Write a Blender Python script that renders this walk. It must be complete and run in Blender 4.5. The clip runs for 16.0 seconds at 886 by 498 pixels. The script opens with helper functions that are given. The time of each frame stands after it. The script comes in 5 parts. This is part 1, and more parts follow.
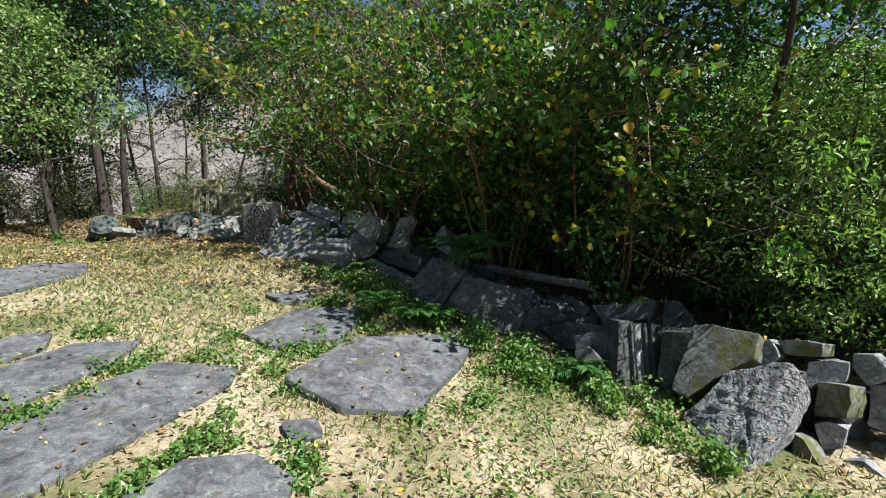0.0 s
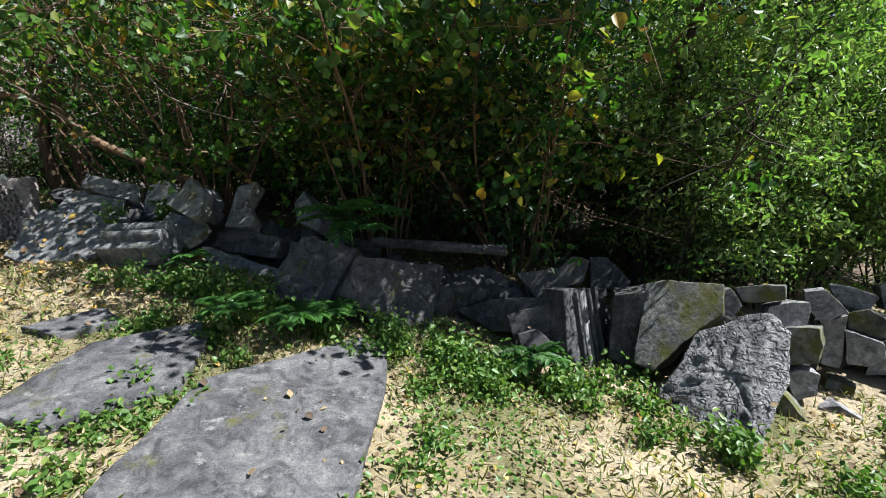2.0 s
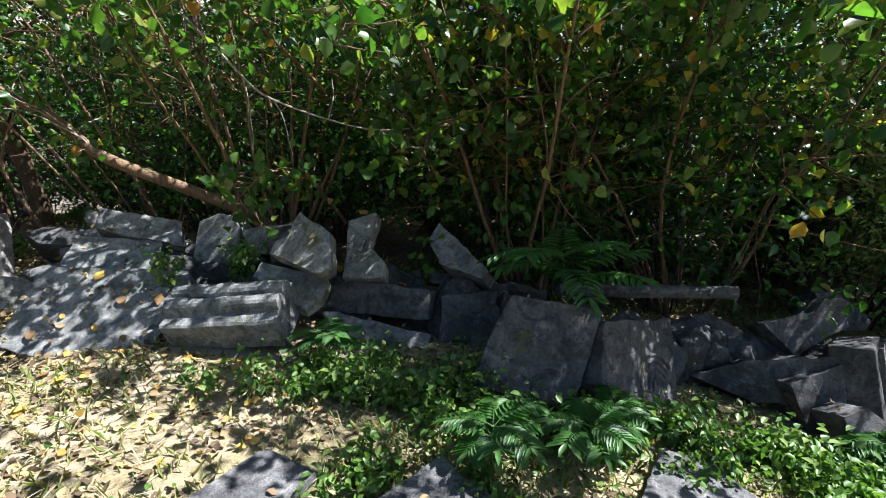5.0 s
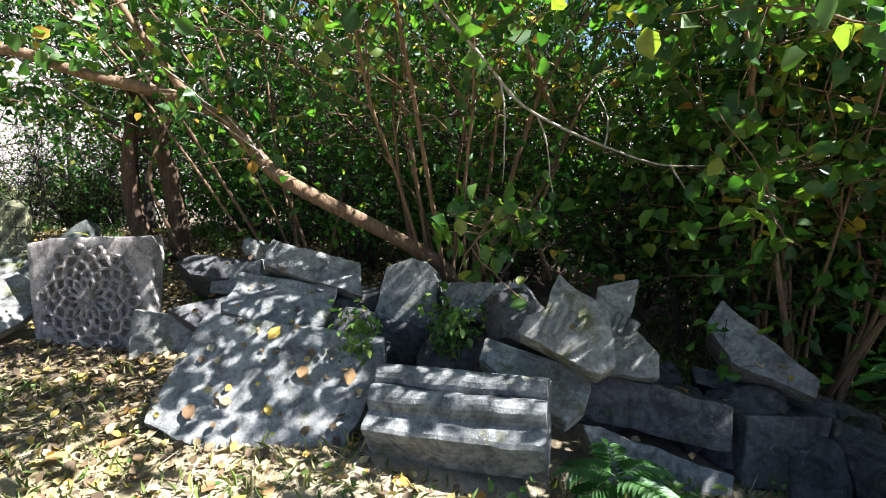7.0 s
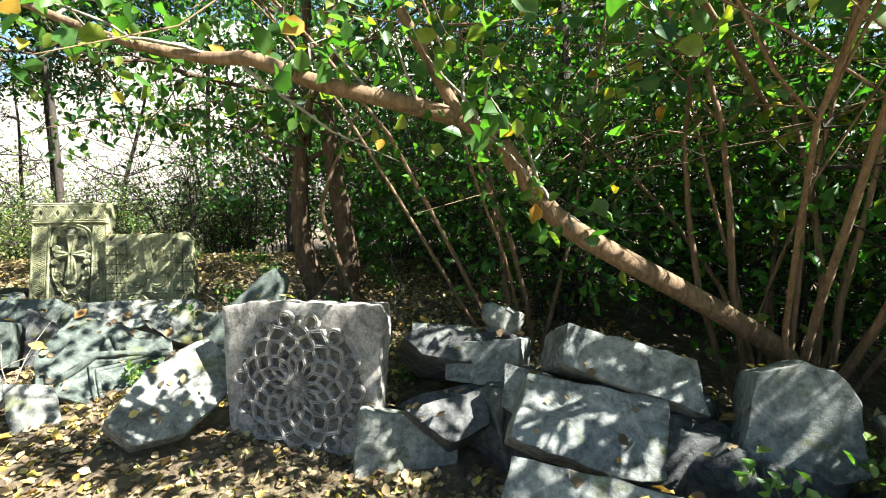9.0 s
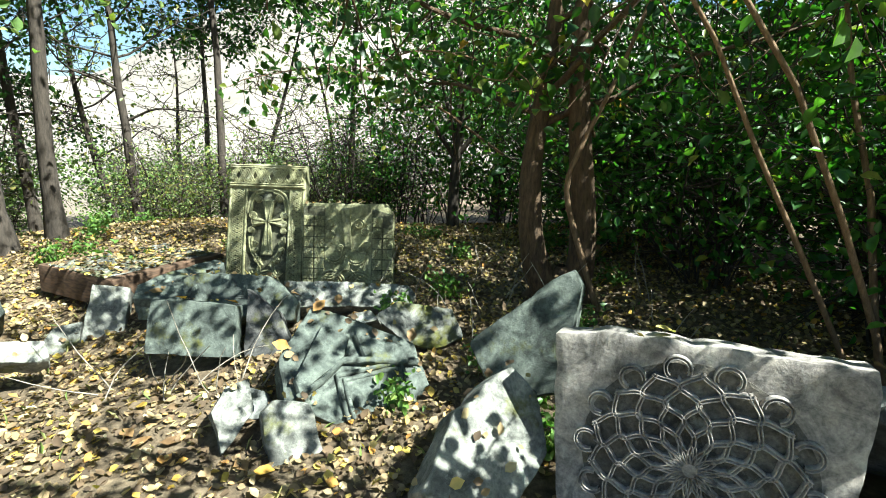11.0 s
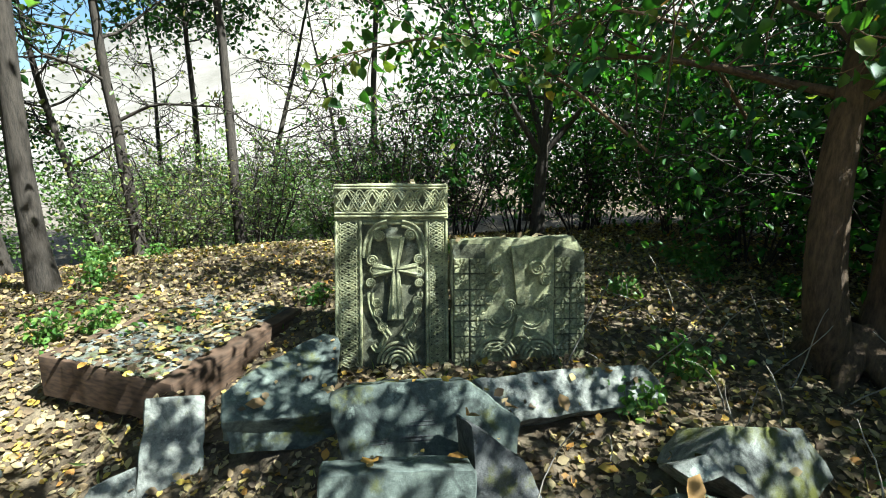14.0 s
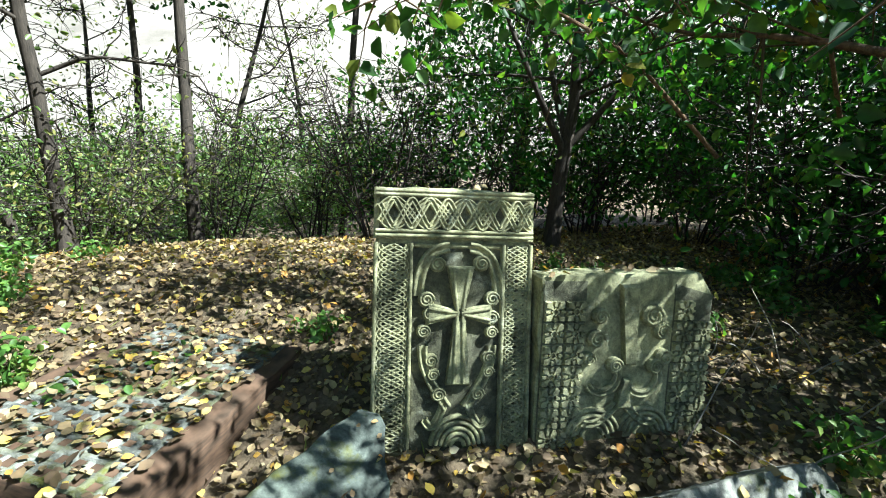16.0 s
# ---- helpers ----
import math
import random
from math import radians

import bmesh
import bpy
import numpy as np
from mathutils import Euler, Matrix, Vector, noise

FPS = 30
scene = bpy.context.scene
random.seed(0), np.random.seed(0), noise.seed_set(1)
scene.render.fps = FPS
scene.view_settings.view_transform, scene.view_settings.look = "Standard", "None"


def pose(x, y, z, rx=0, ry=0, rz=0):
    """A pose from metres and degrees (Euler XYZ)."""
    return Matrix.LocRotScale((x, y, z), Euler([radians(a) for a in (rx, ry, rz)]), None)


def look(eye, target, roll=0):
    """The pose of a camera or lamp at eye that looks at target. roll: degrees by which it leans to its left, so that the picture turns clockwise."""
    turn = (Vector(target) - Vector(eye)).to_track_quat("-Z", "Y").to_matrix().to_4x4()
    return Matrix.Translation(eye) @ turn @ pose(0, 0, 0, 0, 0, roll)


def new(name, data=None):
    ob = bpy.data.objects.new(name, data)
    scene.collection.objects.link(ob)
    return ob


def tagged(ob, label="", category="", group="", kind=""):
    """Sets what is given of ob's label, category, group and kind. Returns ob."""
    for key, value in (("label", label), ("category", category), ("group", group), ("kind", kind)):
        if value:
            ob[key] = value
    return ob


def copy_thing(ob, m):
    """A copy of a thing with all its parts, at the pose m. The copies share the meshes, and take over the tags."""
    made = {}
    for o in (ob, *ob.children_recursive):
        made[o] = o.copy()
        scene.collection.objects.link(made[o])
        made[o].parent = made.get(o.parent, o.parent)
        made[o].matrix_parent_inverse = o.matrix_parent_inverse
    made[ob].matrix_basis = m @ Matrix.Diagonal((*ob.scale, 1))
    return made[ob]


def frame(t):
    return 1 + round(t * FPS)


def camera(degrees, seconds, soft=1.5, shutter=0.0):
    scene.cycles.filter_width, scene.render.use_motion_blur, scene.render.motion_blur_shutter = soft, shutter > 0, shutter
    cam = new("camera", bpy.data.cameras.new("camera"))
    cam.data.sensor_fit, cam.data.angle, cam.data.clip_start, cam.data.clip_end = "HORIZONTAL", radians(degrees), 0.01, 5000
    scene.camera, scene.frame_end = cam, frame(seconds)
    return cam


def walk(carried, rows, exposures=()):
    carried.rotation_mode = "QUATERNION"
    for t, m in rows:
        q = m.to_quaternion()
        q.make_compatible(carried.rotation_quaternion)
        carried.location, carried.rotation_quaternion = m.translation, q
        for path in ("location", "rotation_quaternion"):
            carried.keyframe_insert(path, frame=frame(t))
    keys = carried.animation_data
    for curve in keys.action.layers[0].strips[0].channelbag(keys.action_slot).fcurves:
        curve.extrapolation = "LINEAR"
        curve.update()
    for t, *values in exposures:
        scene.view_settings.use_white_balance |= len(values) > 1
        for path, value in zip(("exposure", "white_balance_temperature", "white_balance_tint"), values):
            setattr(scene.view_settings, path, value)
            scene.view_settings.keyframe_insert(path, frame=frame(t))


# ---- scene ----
cam = camera(85.4, 16.0, 1.0)
METRES, EYE, TILT, LEAN, TURN = 12.5, 1.8, -8.0, 0.0, 0.0
ROWS = [
    (0.0, 0.0, 0.0, 0.0, -0.0, 0.0, -0.0),
    (0.5, -0.0037, 0.0323, -0.0004, -7.08, -3.0, 0.71),
    (1.0, -0.013, 0.0613, -0.0002, -15.31, -2.45, 2.63),
    (1.5, -0.0277, 0.0903, 0.0008, -19.46, -3.73, 6.25),
    (2.0, -0.0379, 0.1253, 0.0002, -20.81, -4.52, 5.15),
    (2.5, -0.0586, 0.1571, 0.0052, -25.67, -3.29, 5.07),
    (3.0, -0.0845, 0.1821, 0.0152, -34.7, -5.95, 7.55),
    (3.5, -0.1049, 0.2123, 0.0199, -35.4, -7.41, 8.43),
    (4.0, -0.1237, 0.2385, 0.0322, -32.31, -6.86, 8.76),
    (6.5, -0.1929, 0.3838, 0.056, -27.36, -3.33, 3.82),
    (7.0, -0.2016, 0.4136, 0.0627, -22.45, -1.19, 2.46),
    (7.5, -0.2122, 0.4432, 0.0704, -18.35, -2.09, 1.62),
    (8.0, -0.2316, 0.4705, 0.0771, -20.63, -3.23, 2.29),
    (8.5, -0.2487, 0.4977, 0.0838, -18.86, -1.77, 2.36),
    (9.0, -0.2661, 0.5261, 0.0935, -12.44, -0.01, 1.91),
    (9.5, -0.2904, 0.5504, 0.0948, -11.61, -0.62, 1.21),
    (10.0, -0.3146, 0.5712, 0.0998, -8.35, -1.86, 0.05),
    (12.5, -0.4281, 0.6747, 0.114, 1.54, -4.87, -1.98),
    (13.0, -0.4507, 0.6926, 0.1175, -2.72, -5.24, 0.03),
    (13.5, -0.4666, 0.7111, 0.1218, -4.07, -5.86, 0.58),
    (14.0, -0.4768, 0.736, 0.1292, -6.04, -4.92, 0.7),
    (14.5, -0.4872, 0.7553, 0.1348, -9.07, -4.95, 0.09),
    (15.0, -0.5026, 0.7745, 0.1389, -11.94, -4.49, 0.89),
    (15.5, -0.5115, 0.7935, 0.1398, -10.75, -5.11, -0.85),
    (16.0, -0.5155, 0.8139, 0.1404, -11.81, -6.79, -1.9),
]
walk(cam, [(t, pose(0, 0, EYE, TILT, LEAN, TURN) @ pose(METRES * x, METRES * y, METRES * z, 90 + pitch, roll, yaw)) for t, x, y, z, yaw, pitch, roll in ROWS],
     exposures=[(0.0, 1.3, 5900, 10), (4.0, 1.7, 5800, 14), (6.5, 2.5, 5800, 14), (9.0, 2.9, 6200, 2), (12.5, 2.2, 5800, -6), (16.0, 2.38, 5600, -4)])

# ---- world and sun ----
SUN_WAY = Vector((0.55, -0.30, 0.78)).normalized()
world = bpy.data.worlds.new("sky")
scene.world = world
world.use_nodes = True
wn, wl = world.node_tree.nodes, world.node_tree.links
sky = wn.new("ShaderNodeTexSky")
sky.sky_type = "NISHITA"
sky.sun_disc = False
sky.sun_elevation = math.asin(SUN_WAY.z)
sky.sun_rotation = math.atan2(SUN_WAY.x, SUN_WAY.y)
wl.new(sky.outputs[0], wn["Background"].inputs[0])
wn["Background"].inputs[1].default_value = 0.038
sun_data = bpy.data.lights.new("sun", "SUN")
sun_data.energy, sun_data.angle, sun_data.color = 5.0, radians(0.53), (1.0, 0.97, 0.92)
sun = new("sun", sun_data)
sun.matrix_world = look(SUN_WAY * 50, (0, 0, 0))

rng = np.random.default_rng(7)


# ---- materials ----
def ramp(nodes, stops):
    r = nodes.new("ShaderNodeValToRGB")
    els = r.color_ramp.elements
    while len(els) < len(stops):
        els.new(0.5)
    for e, (p, c) in zip(els, stops):
        e.position, e.color = p, (*c, 1)
    return r


def base_mat(name, rough=0.9):
    m = bpy.data.materials.new(name)
    m.use_nodes = True
    b = m.node_tree.nodes["Principled BSDF"]
    b.inputs["Roughness"].default_value = rough
    b.inputs["Specular IOR Level"].default_value = 0.25
    return m, m.node_tree.nodes, m.node_tree.links, b


def tex(nodes, links, kind, scale, detail=6.0, coords=None, **kw):
    n = nodes.new(kind)
    n.inputs["Scale"].default_value = scale
    if "Detail" in n.inputs:
        n.inputs["Detail"].default_value = detail
    for k, v in kw.items():
        n.inputs[k].default_value = v
    if coords is not None:
        links.new(coords, n.inputs["Vector"])
    return n


def mix(nodes, links, fac, a, b, blend="MIX"):
    n = nodes.new("ShaderNodeMix")
    n.data_type, n.blend_type = "RGBA", blend
    for sock, v in ((n.inputs[0], fac), (n.inputs[6], a), (n.inputs[7], b)):
        if isinstance(v, bpy.types.NodeSocket):
            links.new(v, sock)
        elif isinstance(v, (int, float)):
            sock.default_value = v
        else:
            sock.default_value = (*v, 1)
    return n.outputs[2]


def stone_mat(name, dark, light, lichen, moss=0.0, bump=0.6, grain=38.0, pits=0.0):
    """Basalt or tuff: mottled at two scales, lichen spots, moss where it faces up."""
    m, nd, lk, b = base_mat(name, 0.92)
    geo = nd.new("ShaderNodeNewGeometry")
    pos = geo.outputs["Position"]
    big = tex(nd, lk, "ShaderNodeTexNoise", 2.6, 5, pos)
    fine = tex(nd, lk, "ShaderNodeTexNoise", grain, 8, pos, Roughness=0.7)
    spots = tex(nd, lk, "ShaderNodeTexNoise", 9.0, 7, pos, Roughness=0.75)
    r = ramp(nd, [(0.3, dark), (0.72, light)])
    lk.new(big.outputs[0], r.inputs[0])
    g = ramp(nd, [(0.3, (0.55, 0.55, 0.56)), (0.7, (1.35, 1.34, 1.3))])
    lk.new(fine.outputs[0], g.inputs[0])
    wash = tex(nd, lk, "ShaderNodeTexNoise", 6.5, 8, pos, Roughness=0.65, Distortion=1.5)
    wr = ramp(nd, [(0.36, (0.5, 0.5, 0.5)), (0.5, (1.0, 1.0, 1.0)), (0.64, (1.45, 1.43, 1.38))])
    lk.new(wash.outputs[0], wr.inputs[0])
    col0 = mix(nd, lk, 1.0, r.outputs[0], wr.outputs[0], "MULTIPLY")
    col = mix(nd, lk, 1.0, col0, g.outputs[0], "MULTIPLY")
    sp = ramp(nd, [(0.57, (0, 0, 0)), (0.68, (1, 1, 1))])
    lk.new(spots.outputs[0], sp.inputs[0])
    col = mix(nd, lk, sp.outputs[0], col, lichen)
    if moss:
        mo = tex(nd, lk, "ShaderNodeTexNoise", 4.2, 6, pos, Roughness=0.7)
        mr = ramp(nd, [(0.62 - 0.25 * moss, (0, 0, 0)), (0.74 - 0.2 * moss, (1, 1, 1))])
        lk.new(mo.outputs[0], mr.inputs[0])
        col = mix(nd, lk, mr.outputs[0], col, (0.085, 0.085, 0.018))
    lk.new(col, b.inputs["Base Color"])
    bp = nd.new("ShaderNodeBump")
    bp.inputs["Strength"].default_value = bump
    bp.inputs["Distance"].default_value = 0.02
    hsum = nd.new("ShaderNodeMath")
    hsum.operation = "MULTIPLY_ADD"
    hsum.inputs[1].default_value = 0.6
    lk.new(fine.outputs[0], hsum.inputs[0])
    lk.new(spots.outputs[0], hsum.inputs[2])
    lk.new(hsum.outputs[0], bp.inputs["Height"])
    top = bp
    if pits:
        vo = tex(nd, lk, "ShaderNodeTexNoise", 17.0, 3, pos, Distortion=1.2)
        vr = ramp(nd, [(0.36, (0, 0, 0)), (0.56, (1, 1, 1))])
        lk.new(vo.outputs[0], vr.inputs[0])
        top = nd.new("ShaderNodeBump")
        top.inputs["Strength"].default_value, top.inputs["Distance"].default_value = pits, 0.06
        lk.new(vr.outputs[0], top.inputs["Height"])
        lk.new(bp.outputs[0], top.inputs["Normal"])
    lk.new(top.outputs[0], b.inputs["Normal"])
    return m


M_pitted = stone_mat("pitted_hewn_stone", (0.17, 0.17, 0.17), (0.32, 0.31, 0.30), (0.40, 0.40, 0.37), 0.0, 0.8, 38.0, 0.9)
M_light = stone_mat("pale_rough_stone", (0.15, 0.15, 0.15), (0.30, 0.29, 0.28), (0.36, 0.36, 0.33), 0.0, 0.8)
M_grey = stone_mat("grey_basalt", (0.109, 0.113, 0.109), (0.211, 0.211, 0.199), (0.281, 0.289, 0.265), 0.15)
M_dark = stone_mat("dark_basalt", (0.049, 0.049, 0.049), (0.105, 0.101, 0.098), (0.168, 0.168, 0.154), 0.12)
M_pale = stone_mat("pale_tuff", (0.135, 0.134, 0.120), (0.225, 0.221, 0.197), (0.29, 0.295, 0.26), 0.22)
M_moss = stone_mat("mossy_basalt", (0.080, 0.080, 0.072), (0.176, 0.176, 0.160), (0.224, 0.224, 0.192), 0.62)
M_slate = stone_mat("blue_grey_basalt", (0.056, 0.064, 0.057), (0.100, 0.112, 0.098), (0.160, 0.176, 0.150), 0.25, 0.4)
M_kh = stone_mat("carved_khaki_tuff", (0.175, 0.168, 0.092), (0.27, 0.26, 0.155), (0.33, 0.325, 0.235), 0.0, 0.3, 60.0)
M_rosette = stone_mat("carved_pinkish_tuff", (0.204, 0.178, 0.166), (0.297, 0.268, 0.242), (0.340, 0.323, 0.281), 0.0, 0.3, 60.0)
# the khaki tuff darkened: shade of the carved recesses put into the colour
M_niche_shade = stone_mat("weathered_khaki_crust", (0.06, 0.058, 0.036), (0.11, 0.107, 0.072), (0.16, 0.16, 0.12), 0.0, 0.5, 60.0)
# darker rosette tuff, with the shade between the ribbons in its colour
M_gap_shade = stone_mat("soil_stained_tuff", (0.085, 0.075, 0.065), (0.15, 0.135, 0.115), (0.2, 0.19, 0.16), 0.0, 0.5, 60.0)
M_slab = stone_mat("worn_grave_basalt", (0.068, 0.067, 0.068), (0.135, 0.133, 0.130), (0.24, 0.235, 0.215), 0.12, 0.8, 70.0)
M_rust, nd, lk, b = base_mat("rusty_brown_curb", 0.9)
n1 = tex(nd, lk, "ShaderNodeTexNoise", 14.0)
r1 = ramp(nd, [(0.3, (0.04, 0.026, 0.017)), (0.7, (0.11, 0.064, 0.04))])
lk.new(n1.outputs[0], r1.inputs[0])
lk.new(r1.outputs[0], b.inputs["Base Color"])


def leaf_mat(name, stops, thin=0.42, rough=0.42, single=False):
    """Leaf: each one with its own tint, letting part of the light through."""
    m, nd, lk, b = base_mat(name, rough)
    geo = nd.new("ShaderNodeNewGeometry")
    r = ramp(nd, stops)
    lk.new(nd.new("ShaderNodeObjectInfo").outputs["Random"] if single else geo.outputs["Random Per Island"], r.inputs[0])
    n = tex(nd, lk, "ShaderNodeTexNoise", 30.0, 3, geo.outputs["Position"])
    g = ramp(nd, [(0.3, (0.75, 0.75, 0.75)), (0.7, (1.2, 1.2, 1.15))])
    lk.new(n.outputs[0], g.inputs[0])
    col = mix(nd, lk, 1.0, r.outputs[0], g.outputs[0], "MULTIPLY")
    lk.new(col, b.inputs["Base Color"])
    b.inputs["Specular IOR Level"].default_value = 0.4
    tr = nd.new("ShaderNodeBsdfTranslucent")
    warm = mix(nd, lk, 1.0, col, (1.1, 1.45, 0.45), "MULTIPLY")
    lk.new(warm, tr.inputs[0])
    ms = nd.new("ShaderNodeMixShader")
    ms.inputs[0].default_value = thin
    lk.new(b.outputs[0], ms.inputs[1])
    lk.new(tr.outputs[0], ms.inputs[2])
    lk.new(ms.outputs[0], nd["Material Output"].inputs[0])
    return m


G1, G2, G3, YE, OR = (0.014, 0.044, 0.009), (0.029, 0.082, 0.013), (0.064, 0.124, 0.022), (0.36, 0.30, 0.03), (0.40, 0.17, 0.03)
M_hazel = leaf_mat("hazel_leaf", [(0.0, (0.024, 0.065, 0.012)), (0.4, (0.05, 0.115, 0.018)), (0.72, (0.10, 0.17, 0.03)), (0.88, (0.19, 0.21, 0.035)), (0.95, YE), (1.0, OR)], 0.5)
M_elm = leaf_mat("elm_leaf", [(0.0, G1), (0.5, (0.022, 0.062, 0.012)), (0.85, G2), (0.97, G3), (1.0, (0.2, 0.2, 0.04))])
# leaf green made paler, so full sun on the foliage is part of the colour
M_sunlit_pale = leaf_mat("sunny_shrub_leaf", [(0.0, (0.10, 0.17, 0.05)), (0.5, (0.17, 0.25, 0.08)), (0.9, (0.25, 0.32, 0.12)), (1.0, (0.30, 0.30, 0.08))], 0.42, 0.36)
# brighter copy of the elm green; sunlight through the leaves is in the tint
M_sunlit_grove = leaf_mat("lush_grove_leaf", [(0.0, (0.022, 0.075, 0.012)), (0.5, (0.045, 0.13, 0.018)), (0.9, (0.09, 0.19, 0.03)), (1.0, (0.24, 0.24, 0.04))], 0.5)
M_dryleaf = leaf_mat("dry_shrub_leaf", [(0.0, (0.08, 0.13, 0.035)), (0.5, (0.15, 0.18, 0.06)), (1.0, (0.27, 0.23, 0.08))])
M_sumac = leaf_mat("compound_leaf", [(0.0, (0.04, 0.11, 0.025)), (1.0, (0.07, 0.16, 0.035))], 0.4)
M_weed = leaf_mat("weed_leaf", [(0.0, (0.06, 0.13, 0.025)), (0.6, (0.11, 0.19, 0.04)), (1.0, (0.20, 0.25, 0.06))], 0.35)
M_litter = leaf_mat("fallen_leaf", [(0.0, (0.06, 0.04, 0.025)), (0.33, (0.14, 0.09, 0.05)), (0.58, (0.26, 0.18, 0.095)), (0.8, (0.38, 0.29, 0.16)), (0.9, (0.46, 0.33, 0.06)), (0.96, (0.44, 0.20, 0.045)), (1.0, (0.42, 0.38, 0.26))], 0.2, 0.8)
M_fallen = leaf_mat("large_fallen_leaf", [(0.0, (0.13, 0.075, 0.035)), (0.3, (0.26, 0.15, 0.06)), (0.55, (0.42, 0.20, 0.04)), (0.8, (0.42, 0.29, 0.05)), (1.0, (0.40, 0.33, 0.10))], 0.2, 0.7, True)
M_grass = leaf_mat("grass_blade", [(0.0, (0.10, 0.15, 0.035)), (0.45, (0.17, 0.20, 0.05)), (0.7, (0.35, 0.30, 0.13)), (1.0, (0.46, 0.38, 0.2))], 0.35, 0.6)

M_straw = leaf_mat("bleached_straw", [(0.0, (0.20, 0.15, 0.09)), (0.5, (0.36, 0.30, 0.19)), (1.0, (0.52, 0.46, 0.33))], 0.15, 0.8)


def bark_mat(name, dark, light):
    m, nd, lk, b = base_mat(name, 0.9)
    tc = nd.new("ShaderNodeNewGeometry")
    mp = nd.new("ShaderNodeMapping")
    mp.inputs["Scale"].default_value = (1, 1, 0.22)
    lk.new(tc.outputs["Position"], mp.inputs[0])
    n = tex(nd, lk, "ShaderNodeTexNoise", 42.0, 7, mp.outputs[0], Roughness=0.7)
    r = ramp(nd, [(0.32, dark), (0.7, light)])
    lk.new(n.outputs[0], r.inputs[0])
    lk.new(r.outputs[0], b.inputs["Base Color"])
    bp = nd.new("ShaderNodeBump")
    bp.inputs["Strength"].default_value, bp.inputs["Distance"].default_value = 0.7, 0.015
    lk.new(n.outputs[0], bp.inputs["Height"])
    lk.new(bp.outputs[0], b.inputs["Normal"])
    return m


M_bark = bark_mat("grey_brown_bark", (0.02, 0.016, 0.013), (0.065, 0.05, 0.039))
M_redbark = bark_mat("reddish_hazel_bark", (0.075, 0.045, 0.025), (0.22, 0.14, 0.08))
M_oakbark = bark_mat("orange_brown_bark", (0.028, 0.019, 0.012), (0.125, 0.078, 0.045))
M_twig = bark_mat("pale_dry_twig", (0.16, 0.13, 0.10), (0.34, 0.30, 0.25))

M_ground, nd, lk, b = base_mat("leafy_soil_and_dry_grass", 0.95)
geo = nd.new("ShaderNodeNewGeometry")
na = tex(nd, lk, "ShaderNodeTexNoise", 0.9, 6, geo.outputs["Position"])
nb = tex(nd, lk, "ShaderNodeTexNoise", 26.0, 8, geo.outputs["Position"], Roughness=0.75)
nv = tex(nd, lk, "ShaderNodeTexVoronoi", 30.0, 2, geo.outputs["Position"])
ra = ramp(nd, [(0.38, (0.10, 0.105, 0.05)), (0.5, (0.26, 0.225, 0.16)), (0.62, (0.38, 0.33, 0.27))])
lk.new(na.outputs[0], ra.inputs[0])
rb = ramp(nd, [(0.3, (0.5, 0.5, 0.48)), (0.72, (1.3, 1.28, 1.2))])
lk.new(nb.outputs[0], rb.inputs[0])
c1 = mix(nd, lk, 1.0, ra.outputs[0], rb.outputs[0], "MULTIPLY")
rv = ramp(nd, [(0.0, (0.6, 0.55, 0.5)), (0.5, (1.15, 1.1, 1.0)), (1.0, (1.3, 1.2, 0.9))])
lk.new(nv.outputs["Color"], rv.inputs[0])
c2 = mix(nd, lk, 0.8, c1, rv.outputs[0], "MULTIPLY")
humus_n = tex(nd, lk, "ShaderNodeTexNoise", 9.0, 8, geo.outputs["Position"], Roughness=0.7)
humus_c = ramp(nd, [(0.3, (0.06, 0.044, 0.03)), (0.5, (0.13, 0.095, 0.063)), (0.7, (0.24, 0.185, 0.125))])
lk.new(humus_n.outputs[0], humus_c.inputs[0])
humus_m = mix(nd, lk, 1.0, humus_c.outputs[0], rb.outputs[0], "MULTIPLY")
grove = nd.new("ShaderNodeVectorMath")
grove.operation = "DOT_PRODUCT"
grove.inputs[1].default_value = (0.33, 1.0, 0.0)
lk.new(geo.outputs["Position"], grove.inputs[0])
grove_edge = nd.new("ShaderNodeMath")
grove_edge.operation = "MULTIPLY_ADD"
grove_edge.inputs[1].default_value = 2.4
lk.new(na.outputs[0], grove_edge.inputs[0])
lk.new(grove.outputs["Value"], grove_edge.inputs[2])
grove_in = nd.new("ShaderNodeMapRange")
grove_in.inputs[1].default_value, grove_in.inputs[2].default_value = 7.6, 9.0
lk.new(grove_edge.outputs[0], grove_in.inputs[0])
c2 = mix(nd, lk, grove_in.outputs[0], c2, humus_m)
dist = nd.new("ShaderNodeVectorMath")
dist.operation = "DISTANCE"
dist.inputs[1].default_value = (-3, 7, 0)
lk.new(geo.outputs["Position"], dist.inputs[0])
rng_far = nd.new("ShaderNodeMapRange")
rng_far.inputs[1].default_value, rng_far.inputs[2].default_value = 16, 40
lk.new(dist.outputs["Value"], rng_far.inputs[0])
hill_n = tex(nd, lk, "ShaderNodeTexNoise", 0.12, 8, geo.outputs["Position"], Roughness=0.7)
hill_c = ramp(nd, [(0.35, (0.14, 0.12, 0.10)), (0.6, (0.22, 0.19, 0.165)), (0.75, (0.27, 0.23, 0.20))])
lk.new(hill_n.outputs[0], hill_c.inputs[0])
c3 = mix(nd, lk, rng_far.outputs[0], c2, hill_c.outputs[0])
lk.new(c3, b.inputs["Base Color"])
bp = nd.new("ShaderNodeBump")
bp.inputs["Strength"].default_value, bp.inputs["Distance"].default_value = 0.8, 0.03
lk.new(nb.outputs[0], bp.inputs["Height"])
lk.new(bp.outputs[0], b.inputs["Normal"])

